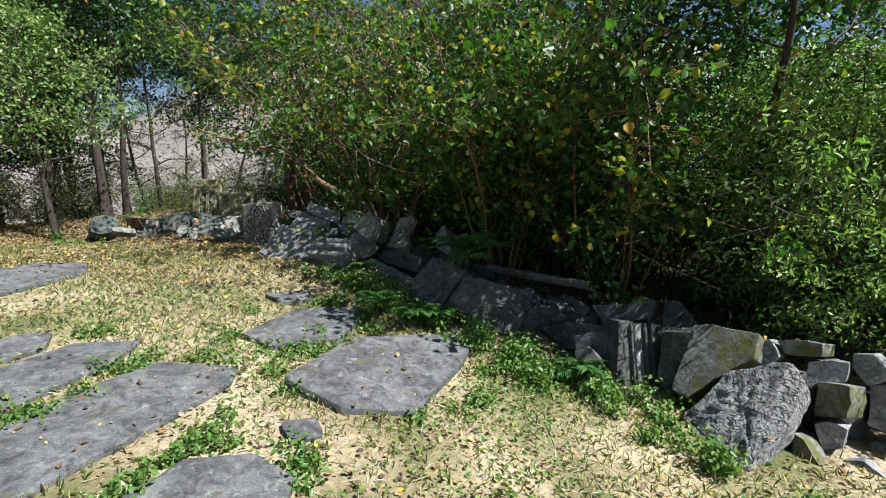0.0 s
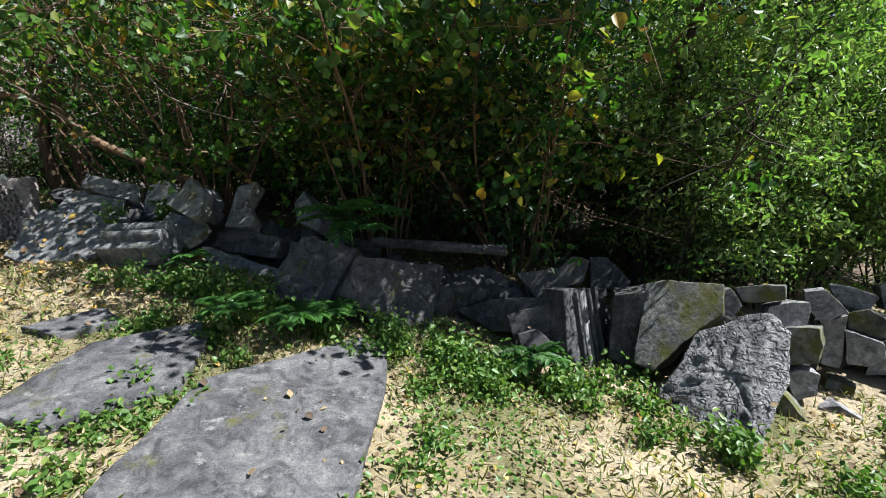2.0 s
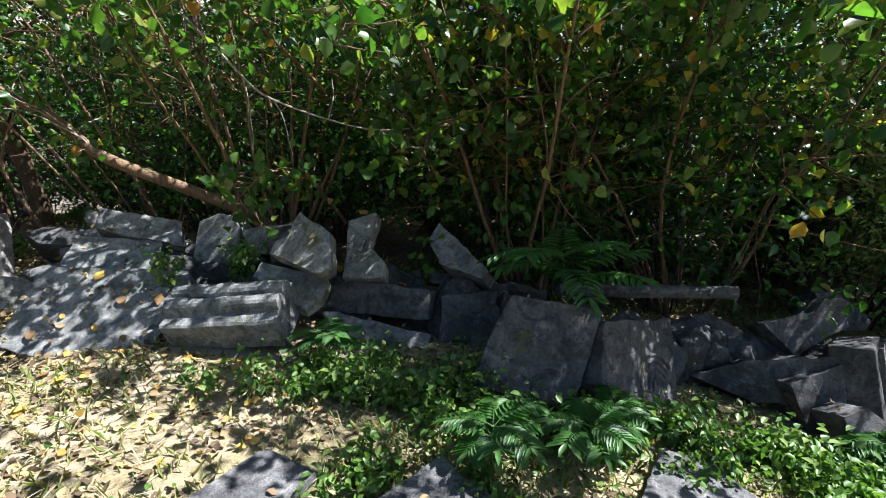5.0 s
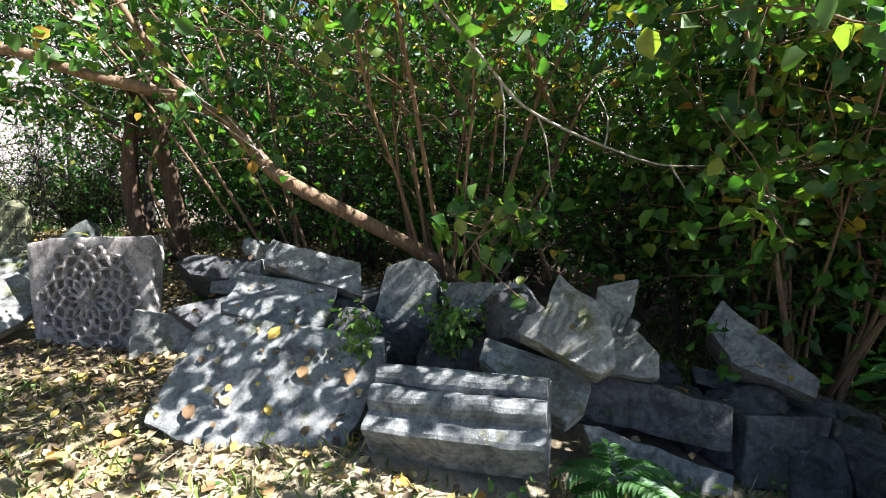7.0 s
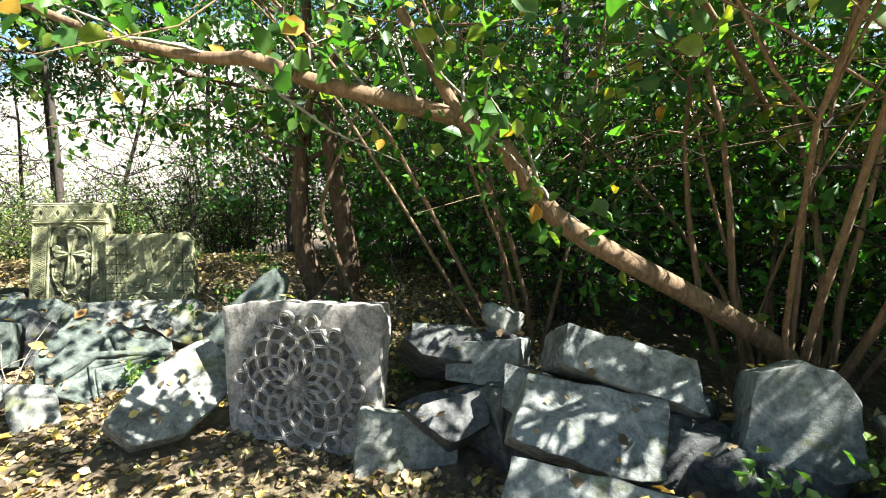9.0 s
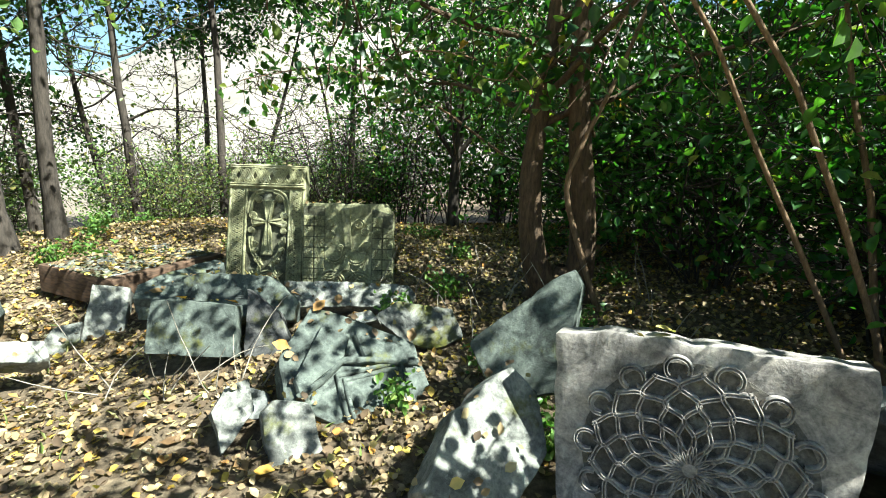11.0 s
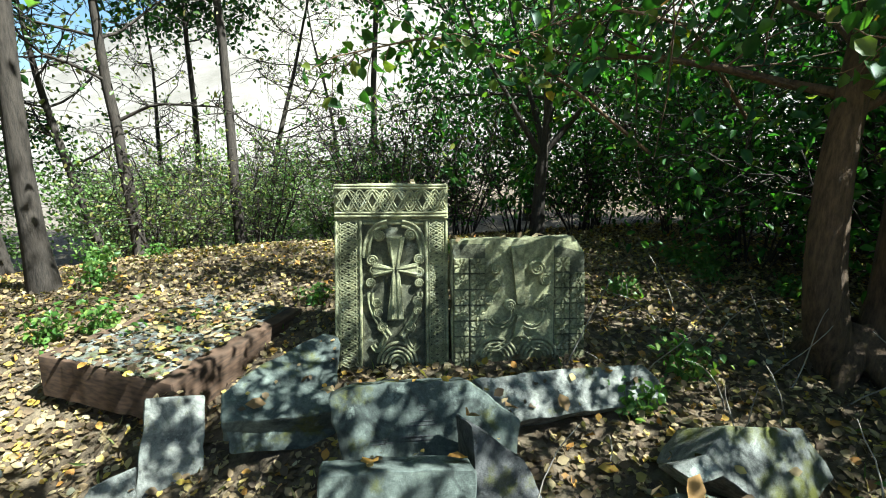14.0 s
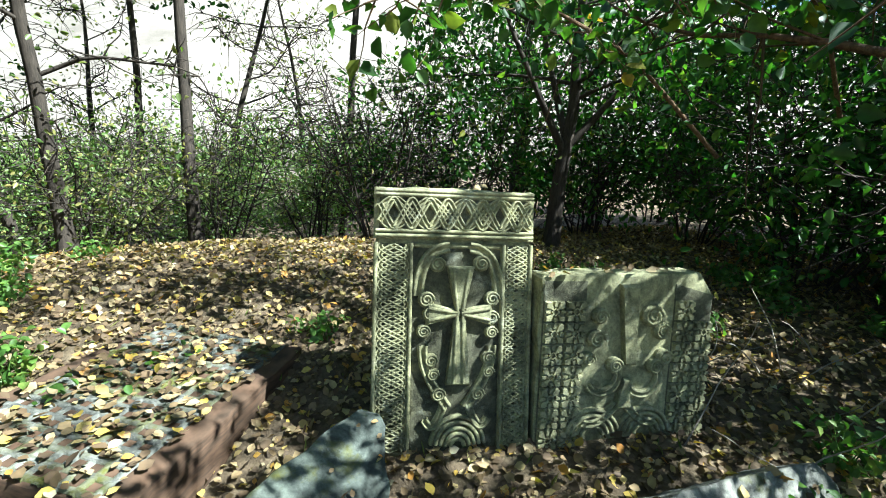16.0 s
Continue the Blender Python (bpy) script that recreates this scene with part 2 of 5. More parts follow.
# ---- ground ----
LEVELS = [(0, 0, -.15), (-2, .5, .05), (3, 0, -.55), (2.3, 3.4, -.38), (1.7, 4.6, -.27), (0, 3.5, -.05), (-1.1, 3.4, .10), (-1.8, 4.1, .14),
          (-.8, 4.8, .22), (.6, 5.2, .0), (-4, 5, .42), (-1.5, 6.4, .46), (-.4, 6.3, .28), (-3, 7.8, .58), (-4, 9.4, .62), (-5.5, 10.7, .68),
          (-6, 12.1, .79), (-7.05, 11.35, .44), (-4.8, 12.1, .8), (-7.5, 12.3, .66), (-8, 14.4, .98), (-8.5, 16.6, .35), (-9.5, 19.6, -.5), (-5, 16.6, .62), (-3.5, 11.8, .85), (-1, 9.5, .75), (3, 6.5, .0), (4.2, 3, -.5),
          (-6.5, 8, .7), (5, 12, .5), (-14, 14, .5), (-12, 6, 1.0), (-5, 20, .0)]
LV = np.array(LEVELS, float)
N_LV = len(LV)
kern = np.zeros((N_LV + 3, N_LV + 3))
kern[:N_LV, :N_LV] = np.linalg.norm(LV[:, None, :2] - LV[None, :, :2], axis=2) ** 3 + np.eye(N_LV)
kern[:N_LV, N_LV] = kern[N_LV, :N_LV] = 1
kern[:N_LV, N_LV + 1:] = LV[:, :2]
kern[N_LV + 1:, :N_LV] = LV[:, :2].T
COEF = np.linalg.solve(kern, np.r_[LV[:, 2], 0, 0, 0])


def ground_z(x, y):
    """Height of the ground: the yard's gentle slopes near, hills far away."""
    x, y = np.asarray(x, float), np.asarray(y, float)
    shape = x.shape
    x, y = x.ravel(), y.ravel()
    cx, cy = np.clip(x, -14, 7), np.clip(y, -3, 20)
    z = (np.hypot(cx[:, None] - LV[:, 0], cy[:, None] - LV[:, 1]) ** 3) @ COEF[:N_LV] + COEF[N_LV] + COEF[N_LV + 1] * cx + COEF[N_LV + 2] * cy
    z = np.clip(z, -1.2, 1.6)
    r = np.hypot(x + 3, y - 7)
    far = np.clip((r - 26) / 130, 0, 1)
    far = far * far * (3 - 2 * far)
    side = np.clip(0.55 + 0.6 * (-(x + 3) * 0.5 + (y - 7) * 0.8) / (r + 1), 0, 1)
    bearing = np.degrees(np.arctan2(x + 3, y - 7))
    side = side * (0.36 + 0.64 * np.clip((bearing + 34) / 18, 0, 1))
    z = z + far * side * 46 * np.clip(1.6 - r / 900, 0.2, 1)
    return z.reshape(shape)


def gz(x, y):
    return float(ground_z(np.array([x]), np.array([y]))[0])


def raw_mesh(name, verts, faces, mats, smooth=True):
    me = bpy.data.meshes.new(name)
    me.from_pydata([tuple(v) for v in verts], [], faces)
    for m in mats if isinstance(mats, (list, tuple)) else [mats]:
        me.materials.append(m)
    if smooth:
        me.polygons.foreach_set("use_smooth", np.ones(len(me.polygons), bool))
    me.update()
    return me


axis = np.sinh(np.linspace(-1, 1, 301) * 6.2) / np.sinh(6.2) * 1500
gx, gy = np.meshgrid(axis - 3, axis + 7)
gh = ground_z(gx, gy)
near = np.exp(-((gx + 3) ** 2 + (gy - 7) ** 2) / 200)
gh += near * np.array([noise.noise((a * 1.7, c * 1.7, 0.0)) * 0.02 + noise.noise((a * 6, c * 6, 3.0)) * 0.008 for a, c in zip(gx.ravel(), gy.ravel())]).reshape(gx.shape)
idx = np.arange(301 * 301).reshape(301, 301)
quads = np.stack([idx[:-1, :-1], idx[:-1, 1:], idx[1:, 1:], idx[1:, :-1]], -1).reshape(-1, 4)
ground = new("ground", raw_mesh("ground", np.stack([gx, gy, gh], -1).reshape(-1, 3), quads.tolist(), M_ground))
tagged(ground, "sloping churchyard ground of dry grass, soil and fallen leaves", "ground", kind="structure")


# ---- stones ----
def outline_points(outline, step=0.04, jitter=0.006, seed=0.0):
    pts = np.array(outline, float)
    area = np.sum(pts[:, 0] * np.roll(pts[:, 1], -1) - np.roll(pts[:, 0], -1) * pts[:, 1])
    if area < 0:
        pts = pts[::-1]
    out = []
    n = len(pts)
    for i in range(n):
        a, b_ = pts[i], pts[(i + 1) % n]
        d = np.linalg.norm(b_ - a)
        k = max(2, int(d / step))
        soft = min(0.12, 0.008 / max(d, 0.05))
        for j in range(k):
            f = soft + (1 - 2 * soft) * j / (k - 1)
            out.append(a + (b_ - a) * f)
    out = np.array(out)
    for q in out:
        v = noise.noise_vector((q[0] * 9 + seed, q[1] * 9, seed))
        w = noise.noise_vector((q[0] * 30, q[1] * 30 + seed, seed))
        q += np.array((v[0] + .5 * w[0], v[1] + .5 * w[1])) * jitter * 2
    return out


def stone_mesh(name, outline, thick, mat, seed=0.0, rough=0.012, relief=None):
    ring = outline_points(outline, seed=seed)
    mid = ring.mean(0)
    n = len(ring)
    bevel = min(0.012, thick * 0.15)
    layers = []
    fr = [(0.1, 0.0), (0.25, 0.0), (0.4, 0.0), (0.55, 0.0), (0.68, 0.0), (0.8, 0.0), (0.9, 0.0), (0.975, 0.0), (0.995, bevel * 0.4), (1.0, bevel)]
    side = [(1.0, bevel + (thick - 2 * bevel) * k / 4) for k in (1, 2, 3)]
    bk = [(1.0, thick - bevel), (0.96, thick), (0.5, thick)]
    for s, y in fr + side + bk:
        layers.append([(mid[0] + (p[0] - mid[0]) * s, y, mid[1] + (p[1] - mid[1]) * s) for p in ring])
    verts = [v for la in layers for v in la]
    verts += [(mid[0], 0.0, mid[1]), (mid[0], thick, mid[1])]
    faces = []
    for a in range(len(layers) - 1):
        for i in range(n):
            j = (i + 1) % n
            faces.append((a * n + i, a * n + j, (a + 1) * n + j, (a + 1) * n + i))
    c0, c1_ = len(verts) - 2, len(verts) - 1
    last = (len(layers) - 1) * n
    for i in range(n):
        j = (i + 1) % n
        faces.append((c0, j, i))
        faces.append((c1_, last + i, last + j))
    vv = []
    for v in verts:
        p = Vector(v)
        d1 = noise.noise_vector(p * 3.5 + Vector((seed, 0, 0))) * rough
        d2 = noise.noise_vector(p * 15 + Vector((0, seed, 0))) * rough * 0.55
        vv.append(p + d1 + d2)
    faces = [f[::-1] for f in faces]
    me = raw_mesh(name, vv, faces, mat)
    me.set_sharp_from_angle(angle=radians(32))
    return me


stone_count = [0]


def stone(name, place, turn, thick, outline, mat, label, group="", rough=0.010):
    """A slab or block: its worn face has that outline, its body goes back by thick."""
    stone_count[0] += 1
    ob = new(name, stone_mesh(name, outline, thick, mat, stone_count[0] * 3.7, rough))
    ob.matrix_world = pose(*place, *turn)
    return tagged(ob, label, "stone", group)


# ---- the heap and the stones round it ----
stone('rough_block', (2.41, 3.74, -0.02), (-42, -0, -46), 0.4, [(0.15, 0.49), (0.30, 0.48), (0.41, 0.35), (0.38, 0.02), (0.20, -0.49), (0.01, -0.46), (-0.41, -0.19), (-0.15, 0.33)], M_pitted, 'large pale rough-hewn stone block propped on edge', rough=.02)
bl = bpy.data.objects["rough_block"].data
for v in bl.vertices:
    ridge = .20 + .16 * v.co.z
    if v.co.x < ridge and v.co.y < .2:
        q = v.co * 11
        v.co.y += (ridge - v.co.x) * .34 + max(0.0, noise.noise(q) + .1) * .045 + noise.noise(q * 2.3) * .02
bl.update()
stone('trough_block', (2.48, 4.21, 0.14), (-28, -0, -52), 0.45, [(-0.26, 0.31), (-0.15, 0.36), (0.29, 0.37), (0.30, 0.15), (0.14, 0.00), (-0.14, -0.37), (-0.30, -0.35)], M_moss, 'mossy broken basalt block with a hollowed top')
column_fragment = stone('column_fragment', (2.05, 4.75, 0.02), (-12, 0, 15), 0.25, [(-0.23, 0.38), (0.34, 0.27), (0.19, -0.18), (-0.13, -0.38), (-0.34, -0.28)], M_dark, 'fluted basalt column fragment standing upright')
stone('pointed_fragment', (1.99, 5.20, 0.36), (-25, -0, -31), 0.25, [(-0.33, 0.04), (0.07, 0.10), (0.19, 0.21), (0.33, 0.17), (0.26, -0.03), (-0.15, -0.21)], M_dark, 'pointed carved stone fragment lying on the pile')
stone('broken_block', (2.68, 5.23, 0.31), (-25, -0, -36), 0.3, [(-0.20, 0.15), (-0.04, 0.16), (0.20, -0.08), (0.13, -0.16), (-0.20, -0.16)], M_dark, 'dark broken stone on top of the pile')
stone('under_block', (1.60, 4.91, 0.00), (-15, -0, -28), 0.3, [(-0.22, 0.14), (0.22, 0.28), (0.22, -0.28), (-0.13, -0.21)], M_dark, 'dark stone block in the shaded pile')
stone('small_boulder', (1.45, 4.64, -0.01), (-20, -0, -27), 0.25, [(-0.13, 0.10), (0.02, 0.14), (0.13, 0.05), (0.11, -0.13), (-0.06, -0.14)], M_dark, 'small rounded boulder at the foot of the pile')
stone('side_block', (2.29, 4.52, 0.04), (-5, -0, -38), 0.3, [(-0.14, 0.29), (0.14, 0.33), (0.16, -0.21), (0.00, -0.33), (-0.16, -0.26)], M_dark, 'dark upright stone beside the column fragment')
stone('wall_stone', (3.11, 4.03, 0.36), (-12, -0, -58), 0.28, [(-0.17, 0.02), (0.02, 0.07), (0.17, 0.08), (0.17, -0.02), (0.08, -0.05), (-0.11, -0.08)], M_moss, 'rough pale stone of a tumbled dry-stone wall', 'dry-stone wall')
stone('wall_stone', (2.91, 4.11, 0.29), (-12, -0, -47), 0.28, [(-0.08, 0.08), (-0.00, 0.11), (0.08, -0.01), (0.02, -0.11), (-0.07, -0.09)], M_light, 'rough pale stone of a tumbled dry-stone wall', 'dry-stone wall')
stone('wall_stone', (3.26, 3.89, 0.19), (-12, -0, -44), 0.28, [(-0.13, 0.06), (0.01, 0.11), (0.13, 0.11), (0.13, -0.04), (-0.02, -0.10), (-0.13, -0.11)], M_light, 'rough pale stone of a tumbled dry-stone wall', 'dry-stone wall')
stone('wall_stone', (3.20, 3.74, 0.01), (-12, -0, -62), 0.28, [(-0.13, 0.12), (0.09, 0.16), (0.13, 0.04), (0.12, -0.10), (-0.10, -0.16)], M_moss, 'rough pale stone of a tumbled dry-stone wall', 'dry-stone wall')
stone('wall_stone', (3.58, 3.82, 0.24), (-12, -0, -55), 0.28, [(-0.15, 0.10), (-0.01, 0.14), (0.15, -0.02), (-0.01, -0.14), (-0.14, -0.01)], M_light, 'rough pale stone of a tumbled dry-stone wall', 'dry-stone wall')
stone('wall_stone', (3.65, 3.78, -0.04), (-12, -0, -49), 0.28, [(-0.08, 0.12), (0.08, 0.22), (0.07, -0.03), (0.06, -0.22), (-0.07, -0.19)], M_light, 'rough pale stone of a tumbled dry-stone wall', 'dry-stone wall')
stone('wall_stone', (3.88, 3.65, 0.11), (-12, -0, -67), 0.28, [(-0.16, 0.05), (-0.04, 0.10), (0.15, 0.02), (0.16, -0.10), (-0.14, -0.07)], M_moss, 'rough pale stone of a tumbled dry-stone wall', 'dry-stone wall')
stone('wall_stone', (3.73, 3.60, -0.07), (-12, -0, -59), 0.28, [(-0.13, 0.13), (0.11, 0.08), (0.13, -0.12), (-0.10, -0.13)], M_light, 'rough pale stone of a tumbled dry-stone wall', 'dry-stone wall')
stone('wall_stone', (3.16, 3.68, -0.27), (-12, -0, -46), 0.28, [(-0.11, 0.06), (-0.02, 0.12), (0.11, 0.11), (0.09, -0.07), (-0.03, -0.12)], M_light, 'rough pale stone of a tumbled dry-stone wall', 'dry-stone wall')
stone('wall_stone', (3.63, 3.69, -0.42), (-12, -0, -65), 0.28, [(-0.08, 0.07), (0.10, 0.04), (0.09, -0.06), (-0.10, -0.07)], M_moss, 'rough pale stone of a tumbled dry-stone wall', 'dry-stone wall')
stone('wall_stone', (4.17, 3.96, 0.18), (-12, -0, -58), 0.28, [(-0.17, 0.10), (0.02, 0.09), (0.17, 0.04), (0.12, -0.10), (-0.09, -0.05)], M_light, 'rough pale stone of a tumbled dry-stone wall', 'dry-stone wall')
stone('wall_stone', (4.66, 3.85, 0.17), (-12, -0, -53), 0.28, [(-0.16, 0.06), (0.09, 0.15), (0.16, -0.07), (-0.11, -0.15)], M_light, 'rough pale stone of a tumbled dry-stone wall', 'dry-stone wall')
stone('wall_stone', (4.34, 3.66, 0.04), (-12, -0, -70), 0.28, [(-0.19, 0.01), (0.17, 0.13), (0.19, -0.06), (-0.13, -0.13)], M_moss, 'rough pale stone of a tumbled dry-stone wall', 'dry-stone wall')
stone('wall_stone', (4.17, 3.57, -0.22), (-12, -0, -62), 0.28, [(-0.12, 0.13), (0.19, 0.19), (0.21, -0.06), (-0.06, -0.15), (-0.21, -0.19)], M_light, 'rough pale stone of a tumbled dry-stone wall', 'dry-stone wall')
stone('wall_stone', (4.24, 3.54, -0.39), (-12, -0, -54), 0.28, [(-0.09, 0.00), (0.09, 0.08), (0.09, -0.05), (-0.07, -0.08)], M_light, 'rough pale stone of a tumbled dry-stone wall', 'dry-stone wall')
stone('wall_stone', (3.97, 3.47, -0.46), (-12, -0, -69), 0.28, [(-0.11, 0.01), (0.11, 0.10), (0.11, -0.04), (-0.08, -0.10)], M_moss, 'rough pale stone of a tumbled dry-stone wall', 'dry-stone wall')
stone('wall_stone', (3.96, 3.45, -0.63), (-12, -0, -62), 0.28, [(-0.11, 0.02), (0.10, 0.10), (0.11, -0.04), (-0.10, -0.10)], M_light, 'rough pale stone of a tumbled dry-stone wall', 'dry-stone wall')
stone('wall_stone', (3.28, 3.46, -0.53), (-12, -0, -49), 0.28, [(-0.13, 0.13), (-0.02, 0.17), (0.18, 0.06), (0.11, -0.09), (-0.18, -0.17)], M_light, 'rough pale stone of a tumbled dry-stone wall', 'dry-stone wall')
stone('wall_stone', (2.91, 3.60, -0.42), (-12, -0, -61), 0.28, [(-0.11, 0.17), (-0.03, 0.15), (0.11, 0.01), (0.09, -0.17), (-0.07, -0.13)], M_moss, 'rough pale stone of a tumbled dry-stone wall', 'dry-stone wall')
stone('wall_stone', (4.30, 3.44, -0.56), (-12, -0, -64), 0.28, [(-0.07, 0.14), (0.04, 0.19), (0.07, -0.11), (-0.02, -0.19)], M_light, 'rough pale stone of a tumbled dry-stone wall', 'dry-stone wall')
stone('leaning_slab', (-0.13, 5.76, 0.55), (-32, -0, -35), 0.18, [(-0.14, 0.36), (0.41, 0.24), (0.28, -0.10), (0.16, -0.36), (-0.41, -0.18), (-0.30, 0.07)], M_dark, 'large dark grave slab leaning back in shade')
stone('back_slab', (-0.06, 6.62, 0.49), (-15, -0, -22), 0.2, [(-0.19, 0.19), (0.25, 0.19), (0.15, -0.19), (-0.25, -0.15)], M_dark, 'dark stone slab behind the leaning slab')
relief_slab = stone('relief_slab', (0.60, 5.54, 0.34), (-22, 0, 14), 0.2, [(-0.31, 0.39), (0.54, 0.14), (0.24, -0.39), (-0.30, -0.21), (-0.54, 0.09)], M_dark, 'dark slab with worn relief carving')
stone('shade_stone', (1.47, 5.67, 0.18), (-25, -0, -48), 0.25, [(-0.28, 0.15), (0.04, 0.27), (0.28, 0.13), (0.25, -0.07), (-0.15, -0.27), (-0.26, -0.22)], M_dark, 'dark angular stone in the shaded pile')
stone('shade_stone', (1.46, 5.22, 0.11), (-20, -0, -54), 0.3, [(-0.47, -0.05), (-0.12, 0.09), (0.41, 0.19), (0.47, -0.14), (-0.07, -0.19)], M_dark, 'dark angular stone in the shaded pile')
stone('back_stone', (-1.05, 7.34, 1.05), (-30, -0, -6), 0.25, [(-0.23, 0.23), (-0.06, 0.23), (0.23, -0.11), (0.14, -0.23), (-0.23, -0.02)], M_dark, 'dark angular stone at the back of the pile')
stone('big_slab', (-2.45, 7.71, 0.76), (-46, -0, -20), 0.22, [(-0.44, 0.47), (-0.15, 0.42), (0.58, 0.31), (0.57, 0.06), (0.33, -0.47), (-0.08, -0.34), (-0.58, -0.15)], M_grey, 'large weathered grey grave slab leaning on the pile')
carved_fragment = stone('carved_fragment', (-1.14, 7.01, 1.19), (-35, -0, -34), 0.16, [(-0.04, 0.24), (0.19, 0.07), (0.22, -0.19), (0.14, -0.24), (-0.22, -0.07), (-0.20, 0.02), (-0.11, 0.05)], M_pale, 'pale broken relief fragment lying on the pile')
carved_fragment_b = stone('carved_fragment', (-0.62, 7.17, 1.07), (-35, -0, -37), 0.18, [(-0.15, 0.22), (0.07, 0.28), (0.01, 0.01), (0.16, -0.14), (0.15, -0.27), (-0.16, -0.28), (-0.15, -0.07)], M_pale, 'pale broken relief fragment propped at an angle')
stone('low_slab', (-0.73, 6.76, 0.45), (-22, -0, -13), 0.14, [(-0.38, 0.26), (-0.29, 0.24), (0.38, -0.03), (0.29, -0.26), (-0.27, -0.11)], M_grey, 'long low grey slab lying at the front of the pile')
stone('prism_block', (0.02, 6.86, 0.98), (-35, -0, -53), 0.4, [(-0.26, 0.07), (-0.20, 0.24), (0.26, -0.14), (0.25, -0.24), (-0.12, -0.14)], M_grey, 'squared grey block tipped on the pile')
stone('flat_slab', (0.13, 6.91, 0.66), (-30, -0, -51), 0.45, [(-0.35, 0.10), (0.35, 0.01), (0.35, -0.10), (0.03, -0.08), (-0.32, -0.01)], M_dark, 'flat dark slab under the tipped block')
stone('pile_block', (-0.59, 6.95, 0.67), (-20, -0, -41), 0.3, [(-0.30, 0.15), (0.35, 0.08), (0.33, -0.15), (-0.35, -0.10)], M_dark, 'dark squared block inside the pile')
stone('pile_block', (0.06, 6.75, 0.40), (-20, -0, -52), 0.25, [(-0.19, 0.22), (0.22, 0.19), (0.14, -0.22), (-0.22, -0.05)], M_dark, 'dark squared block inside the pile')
stone('strip_slab', (-1.24, 7.11, 0.89), (-55, -0, -28), 0.12, [(-0.24, 0.23), (0.28, 0.03), (0.24, -0.12), (0.14, -0.23), (0.06, -0.19), (-0.28, 0.10)], M_pale, 'narrow moulded stone strip lying on the fluted block')
stone('grey_slab', (-2.32, 8.34, 1.06), (-38, -0, -4), 0.16, [(-0.24, 0.23), (0.36, 0.08), (0.24, -0.23), (0.04, -0.20), (-0.36, -0.03)], M_grey, 'square grey slab tilted back on the pile')
stone('long_block', (-2.11, 8.41, 1.25), (-28, -0, -4), 0.3, [(-0.26, 0.22), (0.31, 0.03), (0.30, -0.22), (0.17, -0.15), (-0.31, 0.04)], M_grey, 'long squared grey block on the pile')
stone('round_stone', (-1.57, 8.09, 1.11), (-18, -0, -32), 0.3, [(-0.16, 0.16), (-0.01, 0.24), (0.11, 0.21), (0.19, 0.11), (0.21, -0.17), (0.04, -0.24), (-0.21, -0.16)], M_grey, 'round-topped grey stone standing in the pile')
stone('oblong_slab', (-1.19, 7.72, 1.12), (-25, -0, -45), 0.2, [(-0.32, 0.07), (-0.25, 0.09), (0.20, 0.14), (0.32, -0.01), (0.30, -0.14), (-0.20, -0.12)], M_grey, 'oblong grey slab resting on the pile')
stone('dark_slab', (-2.64, 9.11, 1.16), (-40, -0, -5), 0.4, [(-0.36, 0.07), (-0.22, 0.13), (0.36, 0.04), (0.34, -0.07), (0.20, -0.13), (-0.25, -0.04)], M_dark, 'dark flat stone behind the rosette slab')
stone('wedge_stone', (-2.82, 8.84, 0.91), (-45, -0, -2), 0.25, [(-0.21, 0.05), (0.21, 0.13), (0.20, -0.07), (0.00, -0.13)], M_dark, 'dark wedge stone lying between slabs')
rosette_slab = stone('rosette_slab', (-3.57, 9.26, 0.94), (-7, -0, -30), 0.13, [(-0.50, 0.41), (-0.33, 0.45), (0.47, 0.49), (0.50, 0.40), (0.47, -0.30), (-0.41, -0.49)], M_rosette, 'pale carved slab with an openwork rosette relief', rough=.003)
stone('plain_slab', (-3.02, 8.88, 0.68), (-14, -0, -3), 0.12, [(-0.22, 0.27), (0.28, 0.13), (0.21, -0.27), (-0.28, -0.16)], M_pale, 'small plain grey slab leaning on the rosette slab')
stone('leaning_stone', (-4.24, 9.46, 0.92), (-40, 0, 32), 0.14, [(-0.09, 0.15), (0.11, 0.23), (0.26, 0.25), (0.33, 0.11), (0.26, -0.12), (0.01, -0.25), (-0.23, -0.24), (-0.33, -0.08)], M_pale, 'pale grey slabs leaning together beside the rosette')
stone('pointed_stone', (-4.01, 10.07, 1.15), (-24, -0, -28), 0.16, [(-0.26, -0.12), (-0.11, 0.05), (0.12, 0.28), (0.22, 0.36), (0.26, 0.29), (0.25, -0.02), (0.24, -0.26), (-0.06, -0.36)], M_slate, 'large greenish triangular slab standing behind the rosette slab')
stone('rear_block', (-2.62, 9.40, 1.11), (-45, -0, -32), 0.35, [(-0.33, 0.07), (0.33, 0.10), (0.30, -0.00), (0.03, -0.10), (-0.31, -0.06)], M_grey, 'flat grey stone behind the rosette slab')
stone('rear_block', (-2.60, 9.03, 1.12), (-20, -0, -37), 0.25, [(-0.21, 0.04), (0.21, 0.14), (0.20, -0.13), (-0.19, -0.14)], M_grey, 'squared grey stone behind the rosette slab')
stone('rear_slab', (-2.75, 9.02, 0.90), (-55, -0, -35), 0.16, [(-0.31, -0.10), (-0.20, 0.00), (0.14, 0.14), (0.31, 0.02), (0.30, -0.11), (0.03, -0.14)], M_dark, 'dark thin slab lying flat beside the rosette slab')
stone('rear_block', (-2.51, 8.67, 1.06), (-30, -0, -45), 0.3, [(-0.12, 0.14), (0.12, 0.13), (0.10, -0.14), (-0.09, -0.06)], M_grey, 'squared grey stone behind the rosette slab')
